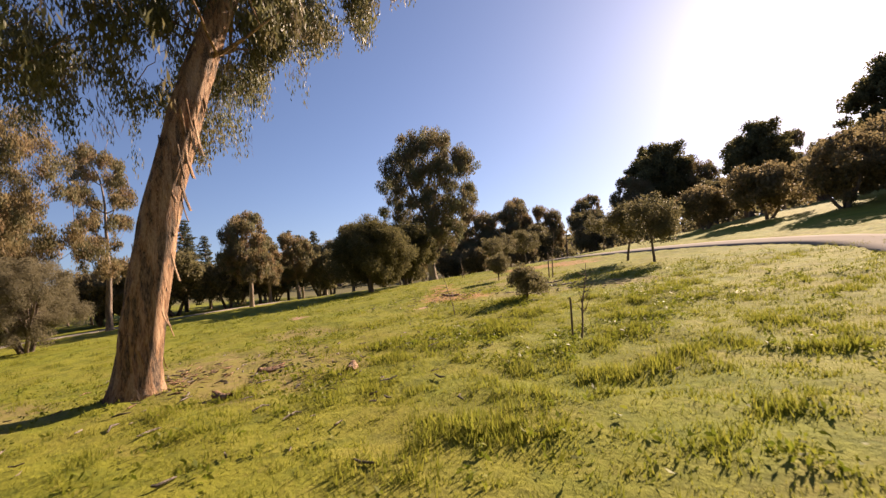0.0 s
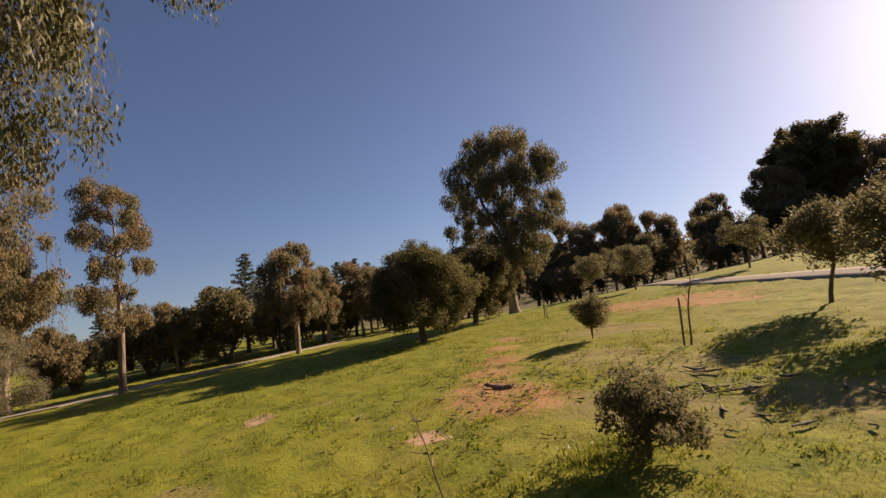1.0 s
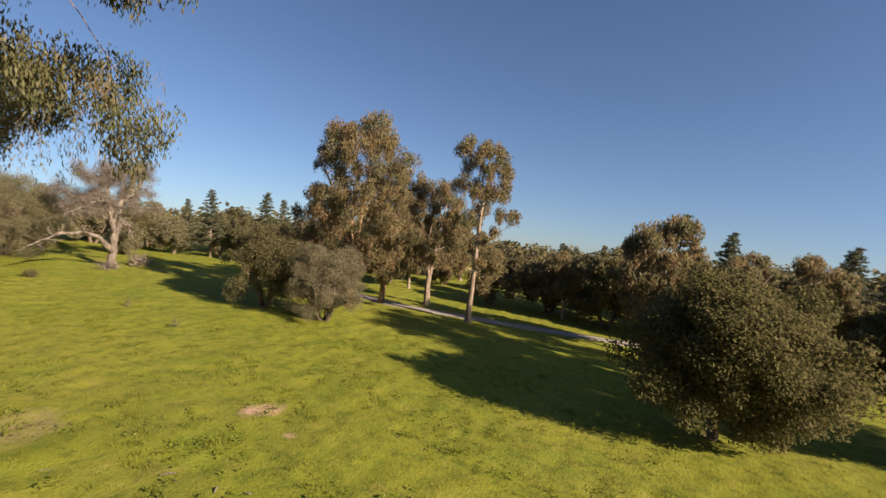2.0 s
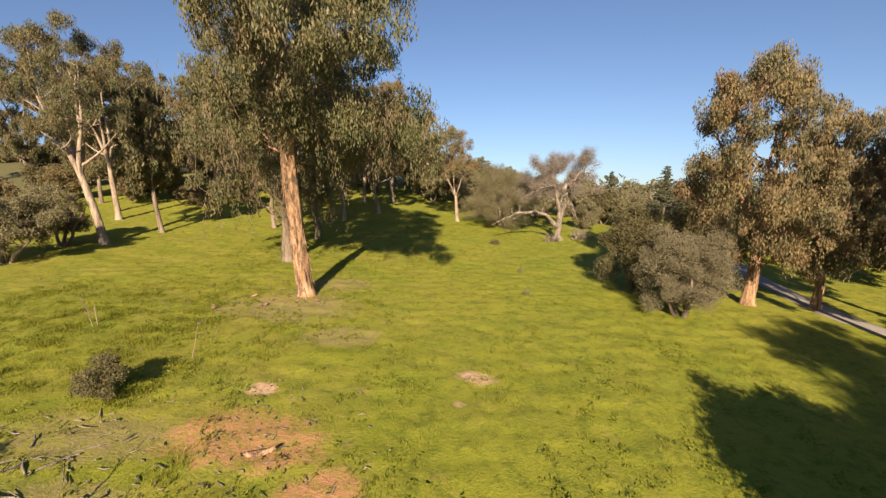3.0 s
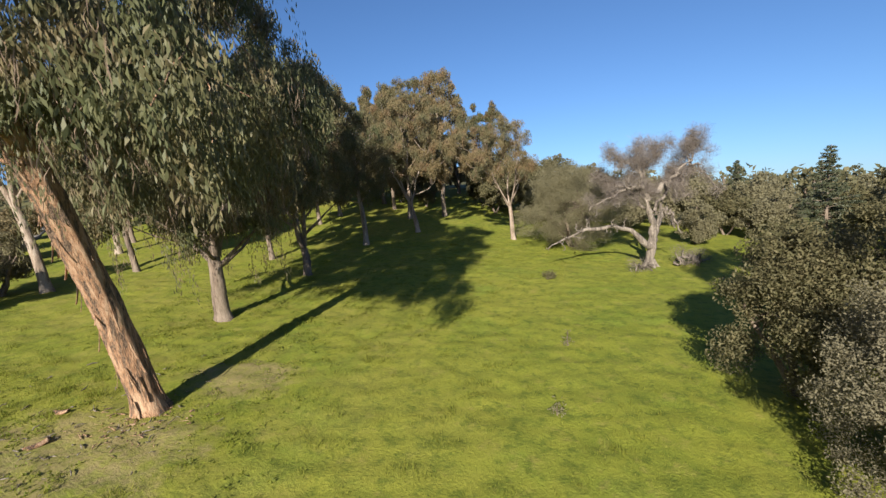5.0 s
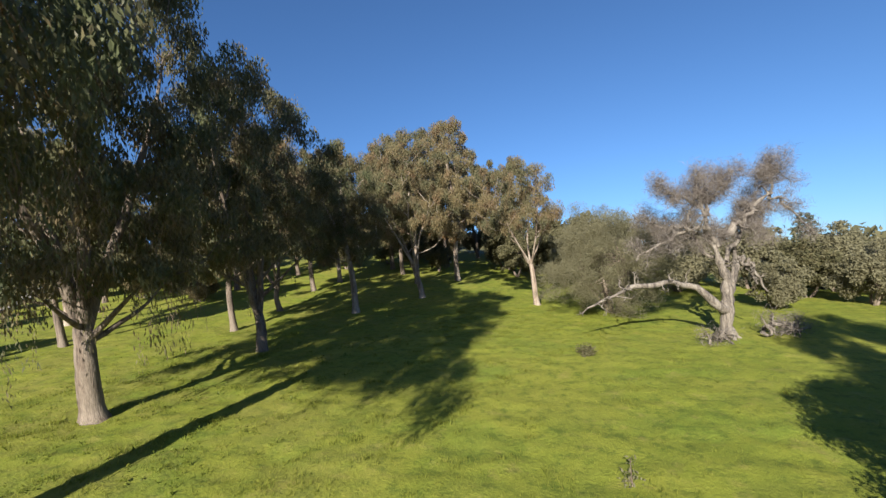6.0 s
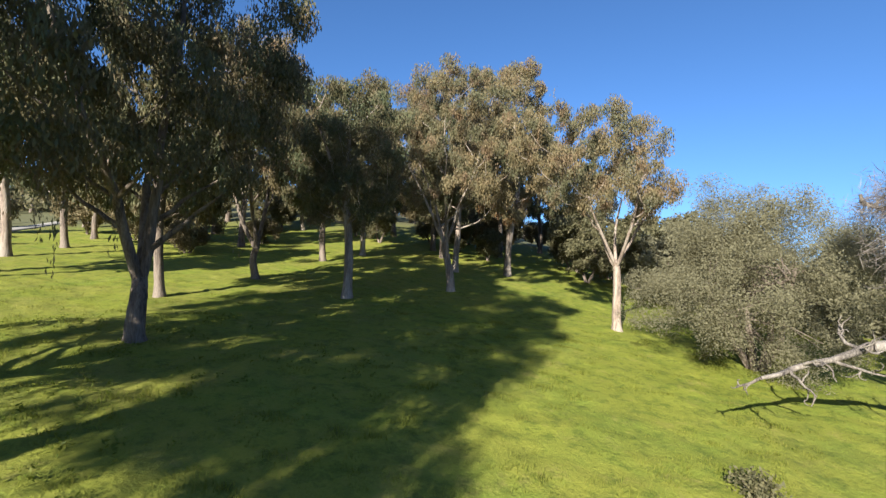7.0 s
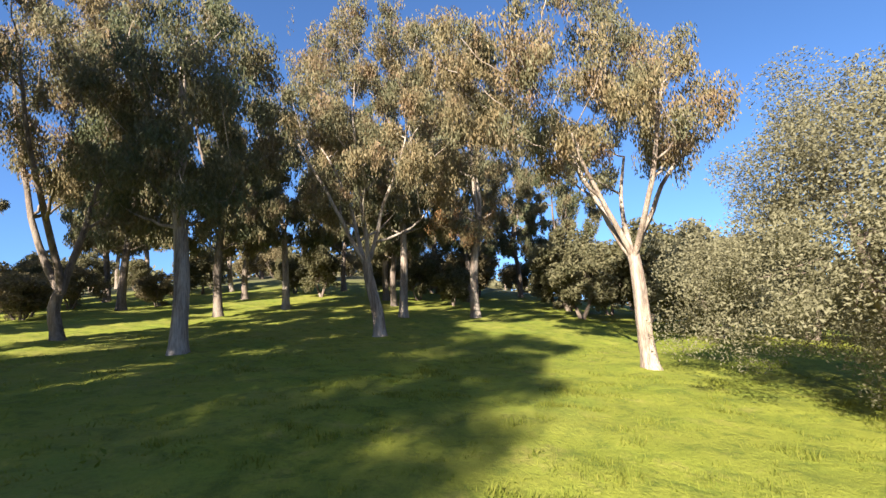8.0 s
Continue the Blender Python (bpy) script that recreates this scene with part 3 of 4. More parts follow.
        return calc(nt, "MULTIPLY", total, calc(nt, "ADD", 0.45, calc(nt, "MULTIPLY", speck, 0.6)), True)

    c = mix(nt, calc(nt, "MULTIPLY", patches(DRY), 0.75), c, mix(nt, fine, (0.17, 0.125, 0.055), (0.36, 0.28, 0.14)))
    c = mix(nt, patches(PALE), c, mix(nt, fine, (0.4, 0.23, 0.15), (0.6, 0.4, 0.29)))
    c = mix(nt, patches(SOIL), c, mix(nt, fine, (0.3, 0.13, 0.055), (0.52, 0.29, 0.15)))
    nt.links.new(c, p.inputs["Base Color"])
    p.inputs["Roughness"].default_value = 0.9
    p.inputs["Specular IOR Level"].default_value = 0.15
    bumped(nt, p, calc(nt, "ADD", mid, calc(nt, "MULTIPLY", fine, 0.6)), 0.55, 0.1)
    return m


SOIL = [(-6.3, 7.6, 1.1, 0.9), (-5.4, 7.2, 0.9, 0.65), (-4.4, 6.0, 0.7, 0.65), (-3.5, 4.9, 0.85, 0.6), (-2.2, 3.4, 0.55, 0.5), (-0.9, 1.8, 0.7, 0.4),
        (-3.6, -4.6, 3.0, 1.7), (-6.0, -3.0, 1.4, 0.9), (-0.5, -5.2, 1.6, 1.0)]
PALE = [(-1.25, 10.5, 0.5, 0.36), (-6.5, 9.6, 0.35, 0.28), (-1.8, 9.1, 0.2, 0.15)]
DRY = [(-9.1, 7.4, 1.5, 0.9), (-8.2, 5.2, 1.4, 1.0), (-6.3, 4.4, 1.5, 0.9), (-4.6, 1.2, 1.6, 1.0), (-11.4, 6.6, 1.4, 0.9), (-7.6, 16.0, 2.3, 1.6), (-6.2, 19.4, 1.4, 1.0), (-5.2, 13.2, 1.2, 0.8)]
GROUND = ground_material()
build_ground()


def ribbon(name, pts, width, material, label, category, lift=0.05):
    """A path of even width laid over the ground."""
    pts = np.array(pts, float)
    t = np.linspace(0, len(pts) - 1, 60)
    k = np.minimum(t.astype(int), len(pts) - 2)
    c = pts[k] + (pts[k + 1] - pts[k]) * (t - k)[:, None]
    for _ in range(6):
        c[1:-1] = (c[:-2] + c[1:-1] * 2 + c[2:]) / 4
    d = np.gradient(c, axis=0)
    d /= np.linalg.norm(d, axis=1, keepdims=True)
    s = np.stack([-d[:, 1], d[:, 0]], -1)
    cols = []
    for o, dz in ((-0.5, -0.1), (-0.48, lift), (-0.2, lift + 0.01), (0.2, lift + 0.01), (0.48, lift), (0.5, -0.1)):
        p = c + s * width * o
        cols.append(np.concatenate([p, (ground_z(p[:, 0], p[:, 1]) + dz)[:, None]], 1))
    v = np.stack(cols, 1).reshape(-1, 3)
    i = (np.arange(len(c) - 1)[:, None] * 6 + np.arange(5)[None]).ravel()
    ob = new(name, make_mesh(name, v, np.stack([i, i + 1, i + 7, i + 6], -1), [material], True))
    return tagged(ob, label, category, kind="structure")


def path_material():
    m, nt, p = nodes_of("pale_path")
    c = mix(nt, noise_tex(nt, 3.0, 5.0), (0.25, 0.222, 0.185), (0.36, 0.325, 0.275))
    c = mix(nt, 0.3, c, mix(nt, noise_tex(nt, 40.0, 2.0), (0.16, 0.14, 0.12), (0.42, 0.38, 0.33)))
    nt.links.new(c, p.inputs["Base Color"])
    p.inputs["Roughness"].default_value = 1.0
    p.inputs["Specular IOR Level"].default_value = 0.05
    return m


PATHWAY = path_material()
ribbon("path_east", [(24, -26), (21, -8), (18.4, 3.2), (16.2, 9.6), (14.6, 17.0), (16.5, 26), (24, 40), (34, 60)], 1.2, PATHWAY, "pale paved footpath through the park", "path")
ribbon("path_west", [(-60, 60), (-34, 34), (-24, 21.4), (-20, 15.4), (-18.6, 7), (-17, 0.5), (-13, -3.4), (-8, -7.2), (-2.3, -11), (7, -24), (28, -55)], 1.7, PATHWAY, "pale paved footpath along the slope", "path")

# ---- trees by the meadow ----
# low boughs of the tall eucalyptus, east and south of the trunk, and a high southern side
EAST_BOUGHS = ((3.4, 0.0, 5.9), (4.0, 1.0, 6.2), (3.2, 1.6, 5.9), (4.2, -0.6, 6.6), (2.2, 0.6, 6.0), (3.8, 0.5, 7.2), (1.8, 1.5, 5.8), (4.3, 1.4, 6.8), (2.6, 2.4, 5.6),
               (1.6, 0.7, 5.6), (0.9, 1.7, 5.4), (1.7, 2.4, 5.5), (-1.0, 1.6, 5.5), (2.3, -0.6, 6.2), (-1.9, 0.8, 5.8))
LOW_BOUGHS = ((3.8, -1.5, 6.2), (4.4, -2.4, 6.4), (3.2, -2.6, 6.7), (4.0, -3.6, 6.8), (5.0, -4.0, 6.0), (4.7, -3.6, 7.2), (5.0, -3.0, 6.6), (5.2, -3.4, 5.5),
              (-1.6, -2.8, 7.6), (-2.4, -1.6, 7.2), (0.1, -2.2, 7.2), (2.2, -3.0, 6.6), (3.4, -3.0, 6.6))
SOUTH_BOUGHS = tuple((0.3 + 0.7 * k, -3.7 - 0.25 * (k % 2), 7.5 - 0.15 * k) for k in range(5)) + tuple((0.2 + 0.55 * k, -5.4 - 0.6 * (k % 3), 8.4 + 0.3 * (k % 3)) for k in range(8))
main_tree = eucalyptus(-7.4, 17.6, 15.8, 11, "tall eucalyptus with peeling rust bark and long hanging strands", 0.28, (0.0, -0.26), BARK_RUST, EUC_GREEN, 0.41, 132, 0.315, 105, 0.13, 3, ((26, 2.2, -0.6, 0.9), (80, 2.2, 1, 0.1)), 26, 0.9, shift=(1.6, -0.3), fork=0.465, grooves=0.09, dead=((60, 1.7, -1, 0.6), (30, 1.4, 1, 0.5)),
                       boughs=EAST_BOUGHS + LOW_BOUGHS + SOUTH_BOUGHS)
eucalyptus(-10.0, 24.0, 13.0, 12, "eucalyptus with rough shaded bark and dense drooping crown", 0.375, (0.0, 0), BARK_GREY, EUC, 0.27, 100, 0.29, 100, 0.15, 4, ((70, 3.2, 1, -0.3), (40, 2.5, -1, -0.2)), 12, 0.95, shift=(0.3, 0), fork=0.19, limb=0.03, dead=((40, 2.2, -1, -0.5), (40, 2.0, 1, -0.5)))
eucalyptus(-9.9, 30.8, 11.0, 13, "dark eucalyptus with a forked leaning trunk", 0.29, (-0.05, 0.02), BARK_GREY, EUC, 0.33, 58, 0.23, 150, 0.125, 3, ((30, 2.0, -1, -0.5), (20, 2.0, 1, -0.5)), 12, 0.9, fork=0.14, limb=0.03)
eucalyptus(-9.5, 39.0, 8.8, 14, "slim eucalyptus with a pale grey trunk", 0.27, (-0.02, 0), BARK_WHITE, EUC, 0.4, 50, 0.19, 120, 0.115, 3, ((14, 1.2, 0, -1),), 12, 0.8)
eucalyptus(-7.0, 44.0, 11.0, 15, "eucalyptus with several pale stems and brownish crown", 0.3, (-0.06, 0), BARK_WHITE, EUC_BROWN, 0.4, 64, 0.2, 130, 0.115, 4, ((24, 1.6, -0.3, -1),), 12, 0.8, limb=0.03, fork=0.22, flare=0.3)
eucalyptus(-14.8, 39.7, 11.0, 16, "eucalyptus with an airy brown crown and grey forks", 0.3, (0, 0), BARK_GREY, EUC_BROWN, 0.4, 56, 0.18, 115, 0.12, 3, ((10, 1.3, 0, -1),), 10, 0.8, limb=0.03, fork=0.14, flare=0.24)
eucalyptus(-6.2, 52.3, 13.4, 17, "tall eucalyptus with a pale forked trunk and one rusty bough", 0.22, (0.03, 0), BARK_BRIGHT, EUC_BROWN, 0.3, 62, 0.22, 120, 0.135, 3, ((16, 1.4, 0.3, -1),), 10, 0.85, rusty=3, limb=0.03)
eucalyptus(0.5, 41.6, 8.6, 18, "white-barked eucalyptus with a sunlit airy crown", 0.4, (-0.1, 0.05), BARK_BRIGHT, EUC_BROWN, 0.52, 64, 0.17, 110, 0.1, 5, ((16, 1.0, 0, -1),), 12, 0.68, fork=0.3, limb=0.042, shift=(-0.8, 0.3), flare=0.5)
eucalyptus(-9.2, 50.6, 12.6, 19, "eucalyptus with twin pale trunks", 0.24, (0.03, 0), BARK_BRIGHT, EUC, 0.36, 58, 0.2, 110, 0.14, 2, (), 10, 0.85)
eucalyptus(-16.4, 51.4, 12.0, 20, "eucalyptus with a dark airy crown", 0.26, (0, 0), BARK_WHITE, EUC, 0.32, 46, 0.2, 110, 0.17, 2, (), 8, 0.9)
eucalyptus(-21.7, 27.1, 12.6, 21, "white-trunked eucalyptus with an open crown", 0.33, (-0.14, 0), BARK_BRIGHT, EUC, 0.54, 50, 0.26, 100, 0.13, 4, (), 10, 0.85, fork=0.34, limb=0.036)
eucalyptus(-26.5, 36.1, 12.6, 22, "white-trunked eucalyptus with brownish leaves", 0.3, (0.02, 0), BARK_BRIGHT, EUC, 0.52, 44, 0.22, 95, 0.14, 4, (), 8, 0.85, fork=0.36, limb=0.034)
eucalyptus(-20.6, 31.3, 10.0, 23, "slender dark eucalyptus in the grove", 0.28, (-0.05, 0), BARK_GREY, EUC, 0.35, 40, 0.17, 60, 0.26, 2, (), 8, 0.85)
eucalyptus(-27.8, 59.3, 11.0, 24, "leaning white eucalyptus trunk in the grove", 0.26, (-0.1, 0), BARK_WHITE, EUC, 0.4, 40, 0.2, 60, 0.28, 2, (), 8, 0.9)
eucalyptus(-56.0, 49.7, 18.0, 25, "tall dark eucalyptus with bare forked stems", 0.3, (0.0, 0), BARK_GREY, EUC, 0.52, 52, 0.26, 60, 0.34, 6, (), 8, 1.25, fork=0.22, limb=0.022)
# the group beside the grey bush
eucalyptus(11.9, 18.5, 10.2, 31, "broad eucalyptus with several rust-pale stems", 0.4, (0, 0), BARK_RUST, EUC_BROWN, 0.22, 112, 0.28, 90, 0.13, 4, ((30, 2.0, 0.3, -1), (16, 1.6, -1, 0)), 10, 0.78, shift=(-0.9, -0.8))
eucalyptus(14.6, 18.0, 8.8, 32, "eucalyptus with a brown-green crown", 0.32, (0.08, 0), BARK_RUST, EUC_BROWN, 0.24, 56, 0.2, 95, 0.13, 3, ((20, 1.6, 0, -1),), 10, 0.78)
eucalyptus(17.2, 16.2, 8.4, 33, "eucalyptus with pale forked limbs", 0.32, (0, 0), BARK_BRIGHT, EUC_BROWN, 0.36, 42, 0.22, 115, 0.135, 4, (), 10, 0.78, fork=0.25, limb=0.034)
eucalyptus(14.3, 12.0, 10.1, 34, "slim eucalyptus with a clumped crown", 0.19, (0, 0), BARK_BRIGHT, EUC_BROWN, 0.34, 30, 0.17, 115, 0.135, 1, (), 10, 0.8, limb=0.03)
dome_tree(7.7, 16.5, 4.1, 4.2, 41, "grey-green rounded bush with bare lower twigs", SILVER, BARK_GREY, 5, 540, 0.053, 125, "bush", "bushes", 0.06, 0.85, 0.5, "bush", 0.5)
dome_tree(7.6, 20.2, 4.8, 4.4, 42, "dark olive-green bush beside the eucalyptus group", OLIVE, BARK_GREY, 4, 380, 0.085, 120, "bush", "bushes", 0.06, 0.85, 0.58, "bush")
bare_tree(7.7, 34.0, 7.5, 5, "old bare oak with twisted pale limbs and fine twigs")
dome_tree(4.4, 39.4, 6.0, 7.7, 44, "wide grey-green olive tree beside the old oak", GREY_OLIVE, BARK_GREY, 5, 560, 0.054, 250, "olive_tree", "olive trees", 0.02, 0.9, 0.66, belly=0.5)
dome_tree(5.3, 0.9, 5.0, 5.7, 45, "dark rounded evergreen oak casting a long shadow", DARK_OAK, BARK_GREY, 1, 330, 0.1, 230, "oak_tree", "oak trees", 0.1, 0.9, 0.62)
dome_tree(7.8, -4.8, 5.3, 5.0, 46, "dark evergreen oak behind the rounded oak", DARK_OAK, BARK_GREY, 1, 230, 0.15, 130, "oak_tree", "oak trees", 0.14, 0.85, 0.7)
dome_tree(-22.6, 21.6, 4.0, 5.0, 47, "grey olive tree with crooked stems", GREY_OLIVE, BARK_GREY, 3, 240, 0.11, 90, "olive_tree", "olive trees", 0.1, 0.8, 0.55)
dome_tree(-23.4, 26.2, 4.2, 3.6, 48, "small grey olive tree beside the white eucalyptus", GREY_OLIVE, BARK_GREY, 3, 220, 0.11, 70, "olive_tree", "olive trees", 0.06, 0.8, 0.5)
dome_tree(-25.2, 18.6, 3.4, 4.6, 49, "low dark olive bush beside the pale path", OLIVE, BARK_GREY, 4, 200, 0.11, 80, "bush", "bushes", 0.05, 0.85, 0.55, "bush")
eucalyptus(9.6, -10.2, 13.2, 51, "huge eucalyptus with a dense dark crown", 0.27, (0, 0), BARK_WHITE, EUC, 0.27, 78, 0.33, 110, 0.2, 4, (), 10, 1.2, limb=0.03)

# ---- planted saplings and shrubs on the slope ----
def small_shrub(x, y, h, w, seed, label, leaf, per=260, leaf_len=0.05, clumps=30, stem=0.0):
    rs = np.random.RandomState(seed)
    root = thing("shrub", x, y, label, "shrub", "shrubs on the slope", 0.03)
    g = Geo()
    cs, rr = [], []
    for k in range(clumps):
        d = rs.randn(3)
        d /= np.linalg.norm(d)
        p = d * rs.rand() ** 0.4 * np.array([w * 0.5, w * 0.5, (h - stem) * 0.46]) + np.array([0, 0, stem + (h - stem) * 0.52])
        cs.append(p)
        rr.append(0.13 + 0.1 * rs.rand())
        if k % 2 == 0:
            g.tube(np.array([[0, 0, 0], [p[0] * 0.08, p[1] * 0.08, max(stem, p[2] * 0.55)], p]), [0.016, 0.012, 0.004], 5)
    v, q = leaves(rs, cs, rr, per, leaf_len, 0.5, 0.1, 0.9)
    part("stems", g.mesh("stems", [BARK_GREY]), root)
    part("foliage", make_mesh("foliage", v, q, [leaf]), root)
    return root


def staked_sapling(x, y, h, seed, label, twigs=9, lean=0.06, stake=True, r0=0.026):
    rs = np.random.RandomState(seed)
    root = thing("sapling", x, y, label, "sapling", "saplings on the slope", 0.03)
    g = Geo()
    pts = curve_points(rs, (0, 0, 0), (lean, 0.02, 1), h, 8, 0.04, 0.09)
    g.tube(pts, np.linspace(r0, r0 * 0.27, len(pts)), 6)
    for k in range(twigs):
        s, d = at_fraction(pts, 0.25 + 0.7 * rs.rand())
        p = curve_points(rs, s, d / np.linalg.norm(d) + rs.randn(3) * 0.6, h * 0.16, 4, 0.03, 0.2)
        g.tube(p, np.linspace(0.009, 0.003, len(p)), 4)
    part("stem", g.mesh("stem", [WOOD]), root)
    if stake:
        s = Geo()
        s.tube(np.array([[0.12, 0.05, 0], [0.12, 0.05, h * 0.5], [0.13, 0.05, h * 0.55]]), [r0 * 0.9, r0 * 0.9, r0 * 0.7], 8)
        part("stake", s.mesh("stake", [WOOD], False), root, "weathered wooden stake")
    return root


small_shrub(-9.7, 9.0, 0.95, 1.15, 61, "low dark shrub standing on the grassy slope", OLIVE)
small_shrub(-4.7, 2.3, 1.25, 1.0, 62, "young round-headed evergreen sapling in grass", OLIVE, 150, 0.05, 70, 0.3)
small_shrub(2.4, 30.9, 0.5, 0.5, 64, "small brown-green weed tuft in the meadow", OLIVE, 60, 0.06, 14)
small_shrub(2.5, 22.7, 0.6, 0.2, 65, "thin dry weed stalk in the meadow", GREY_OLIVE, 16, 0.06, 6)
small_shrub(1.9, 18.6, 0.35, 0.2, 66, "thin dry weed stalk beside the bush", GREY_OLIVE, 16, 0.06, 6)
staked_sapling(-12.99, 13.43, 1.2, 71, "bare dead sapling with crooked twigs beside a short stake", 12, -0.05, True, 0.018)
staked_sapling(-7.9, 3.5, 1.9, 72, "leafless sapling tied to a thin wooden stake", 6, -0.1)
staked_sapling(1.2, -3.2, 1.3, 73, "small leafless sapling with a stake", 6)
staked_sapling(-8.8, 11.1, 1.1, 74, "thin dry sapling stem in the grass", 4, 0.05, False, 0.014)


def young_tree(x, y, h, w, seed, label):
    rs = np.random.RandomState(seed)
    root = thing("young_olive_tree", x, y, label, "tree", "young olive trees")
    g = Geo()
    pts = curve_points(rs, (0, 0, 0), (0.03, 0, 1), h * 0.75, 6, 0.05, 0.06)
    g.tube(pts, np.linspace(0.06, 0.02, len(pts)), 7, 0.1, rs)
    cs, rr = [], []
    for k in range(44):
        d = rs.randn(3)
        d /= np.linalg.norm(d)
        p = d * rs.rand() ** 0.4 * np.array([w * 0.5, w * 0.5, h * 0.3]) + np.array([0, 0, h * 0.68])
        cs.append(p)
        rr.append(0.3 + 0.16 * rs.rand())
        if k % 2 == 0:
            s, _ = at_fraction(pts, 0.5 + 0.45 * rs.rand())
            g.tube(np.array([s, (s + p) / 2 + rs.randn(3) * 0.08, p]), [0.02, 0.014, 0.005], 4)
    v, q = leaves(rs, cs, rr, 150, 0.11, 0.4, 0.2, 0.9)
    part("trunk", g.mesh("trunk", [BARK_GREY]), root)
    part("crown", make_mesh("crown", v, q, [OLIVE]), root)
    return root


young_tree(-9.5, -0.8, 2.8, 2.0, 81, "young olive tree with a slim trunk on the slope")
young_tree(-11.2, 1.6, 2.6, 1.9, 82, "young olive tree near the pale path")
young_tree(3.0, -14.7, 3.1, 2.4, 83, "young olive tree standing in open grass")
young_tree(8.4, -18.1, 3.6, 2.8, 84, "young olive tree below the huge eucalyptus")
young_tree(9.5, -22.0, 4.0, 3.0, 85, "young olive tree beside the huge eucalyptus")
young_tree(-2.8, -17.2, 3.4, 2.6, 86, "young olive tree above the pale path")


# ---- woods round the park: copies of a few trees, turned and scaled ----
def spot(x, y, scale, turn, sink=0.12):
    return Matrix.LocRotScale((x, y, float(ground_z(x, y)) - sink), Euler((0, 0, turn)), (scale, scale, scale))


def copies(proto, places, seed):
    """Copies of a tree at (x, y, scale) with turns of their own."""
    rs = random.Random(seed)
    for x, y, s in places:
        c = copy_thing(proto, spot(x, y, 1.0, rs.uniform(0, 6.28)))
        c.scale = (s * rs.uniform(0.93, 1.07), s * rs.uniform(0.93, 1.07), s)


far_oak = dome_tree(22.0, 5.7, 5.4, 5.0, 101, "olive-green evergreen oak in the wood beyond the path", OLIVE, BARK_GREY, 2, 105, 0.26, 70, "oak_tree", "woodland oaks", 0.12, 0.85, 0.75)
far_olive = dome_tree(23.8, 9.9, 4.4, 5.2, 102, "olive-brown broad tree in the wood beyond the path", BROWN_OLIVE, BARK_GREY, 3, 105, 0.24, 70, "olive_tree", "woodland olives", 0.1, 0.85, 0.75)
far_grey = dome_tree(14.5, 50.0, 5.0, 5.6, 103, "grey-brown broad tree in the far hedge", GREY_OLIVE, BARK_GREY, 3, 130, 0.22, 75, "olive_tree", "woodland olives", 0.05, 0.85, 0.75)
far_euc = eucalyptus(15.9, 2.9, 6.8, 104, "small eucalyptus with a pale trunk by the path", 0.28, (0.04, 0), BARK_WHITE, EUC_BROWN, 0.34, 34, 0.17, 95, 0.19, 3, (), 8, 0.85, "woodland eucalyptus")
far_euc_tall = eucalyptus(-14.0, 58.5, 12.5, 105, "eucalyptus with a grey trunk deep in the grove", 0.26, (0.03, 0), BARK_GREY, EUC, 0.3, 44, 0.22, 100, 0.2, 3, (), 8, 0.95, "woodland eucalyptus")
far_cedar = cedar(28.4, 2.3, 8.6, 106, "dark cedar with flat tiered branches")

# east, beyond the footpath
copies(far_oak, [(22.4, 1.4, 0.90), (24.5, -2.7, 0.95), (20.3, -7.7, 0.85), (24.9, -9.8, 1.03), (28.2, 0.3, 0.85), (28.9, 13.8, 0.68), (24, 23.5, 0.81), (29, 25, 0.82), (20.5, -14.8, 0.90), (26.7, -18.8, 0.93), (30, 33, 0.82), (33.4, 7.5, 0.75), (36, 24, 0.96)], 1)
copies(far_olive, [(22.2, 13.8, 0.72), (28, 20.5, 0.70), (25.5, 28.5, 0.85), (25.6, 7.7, 0.72), (30.2, 4.8, 0.75), (22.5, 31.5, 0.90), (26.5, 36, 0.85), (27.9, -6.3, 0.85), (21.5, -19.8, 0.99), (30.7, -3.8, 0.93), (35, 30, 0.93)], 2)
copies(far_euc, [(21.7, -4.9, 0.90), (25.6, 15, 0.6), (33, 21, 0.93), (22.3, 8.5, 0.66), (35.1, 1.6, 0.85), (22.3, -23.4, 1.03), (32.4, -12.7, 1.01), (20.7, -1.4, 0.85), (25.8, 4.8, 0.8), (25.4, -14.7, 1.12), (22.6, 20.8, 0.72), (36.4, -19.1, 1.08)], 3)
copies(far_cedar, [(31.7, 10.1, 0.55), (31.9, -1.5, 0.88), (34.8, -9.1, 0.95), (32.5, 24.5, 0.81), (34.8, -17, 1.03), (27, 33.5, 0.81), (35.8, 12.1, 0.6), (28.9, -9.8, 0.85), (37.7, -1.6, 0.95), (28.9, -23.1, 1.08), (27.7, 9.5, 0.6), (25.9, -6.5, 0.85)], 4)
# north-east hedge beyond the old oak
copies(far_grey, [(9.5, 48, 0.86), (19, 49, 0.90), (12, 54, 0.95), (17, 56, 0.99), (7, 52.5, 0.82), (22, 54, 0.95), (3.5, 50.5, 0.90), (26, 47, 0.90), (12.5, 41.5, 0.60), (17.5, 43, 0.69)], 5)
copies(far_oak, [(16, 46, 0.69), (23, 44, 0.77), (27, 41, 0.82), (8, 58, 0.95), (1.5, 56, 1.00), (-2.5, 60, 1.00), (5, 62, 1.10), (30, 50, 1.03), (20.5, 37.5, 0.65)], 6)
copies(far_cedar, [(19.5, 40.5, 0.75), (23, 38, 0.8), (22, 60, 0.7), (28, 56, 0.7), (33, 45, 0.8), (14, 64, 0.62), (19.4, 51.5, 0.64)], 7)
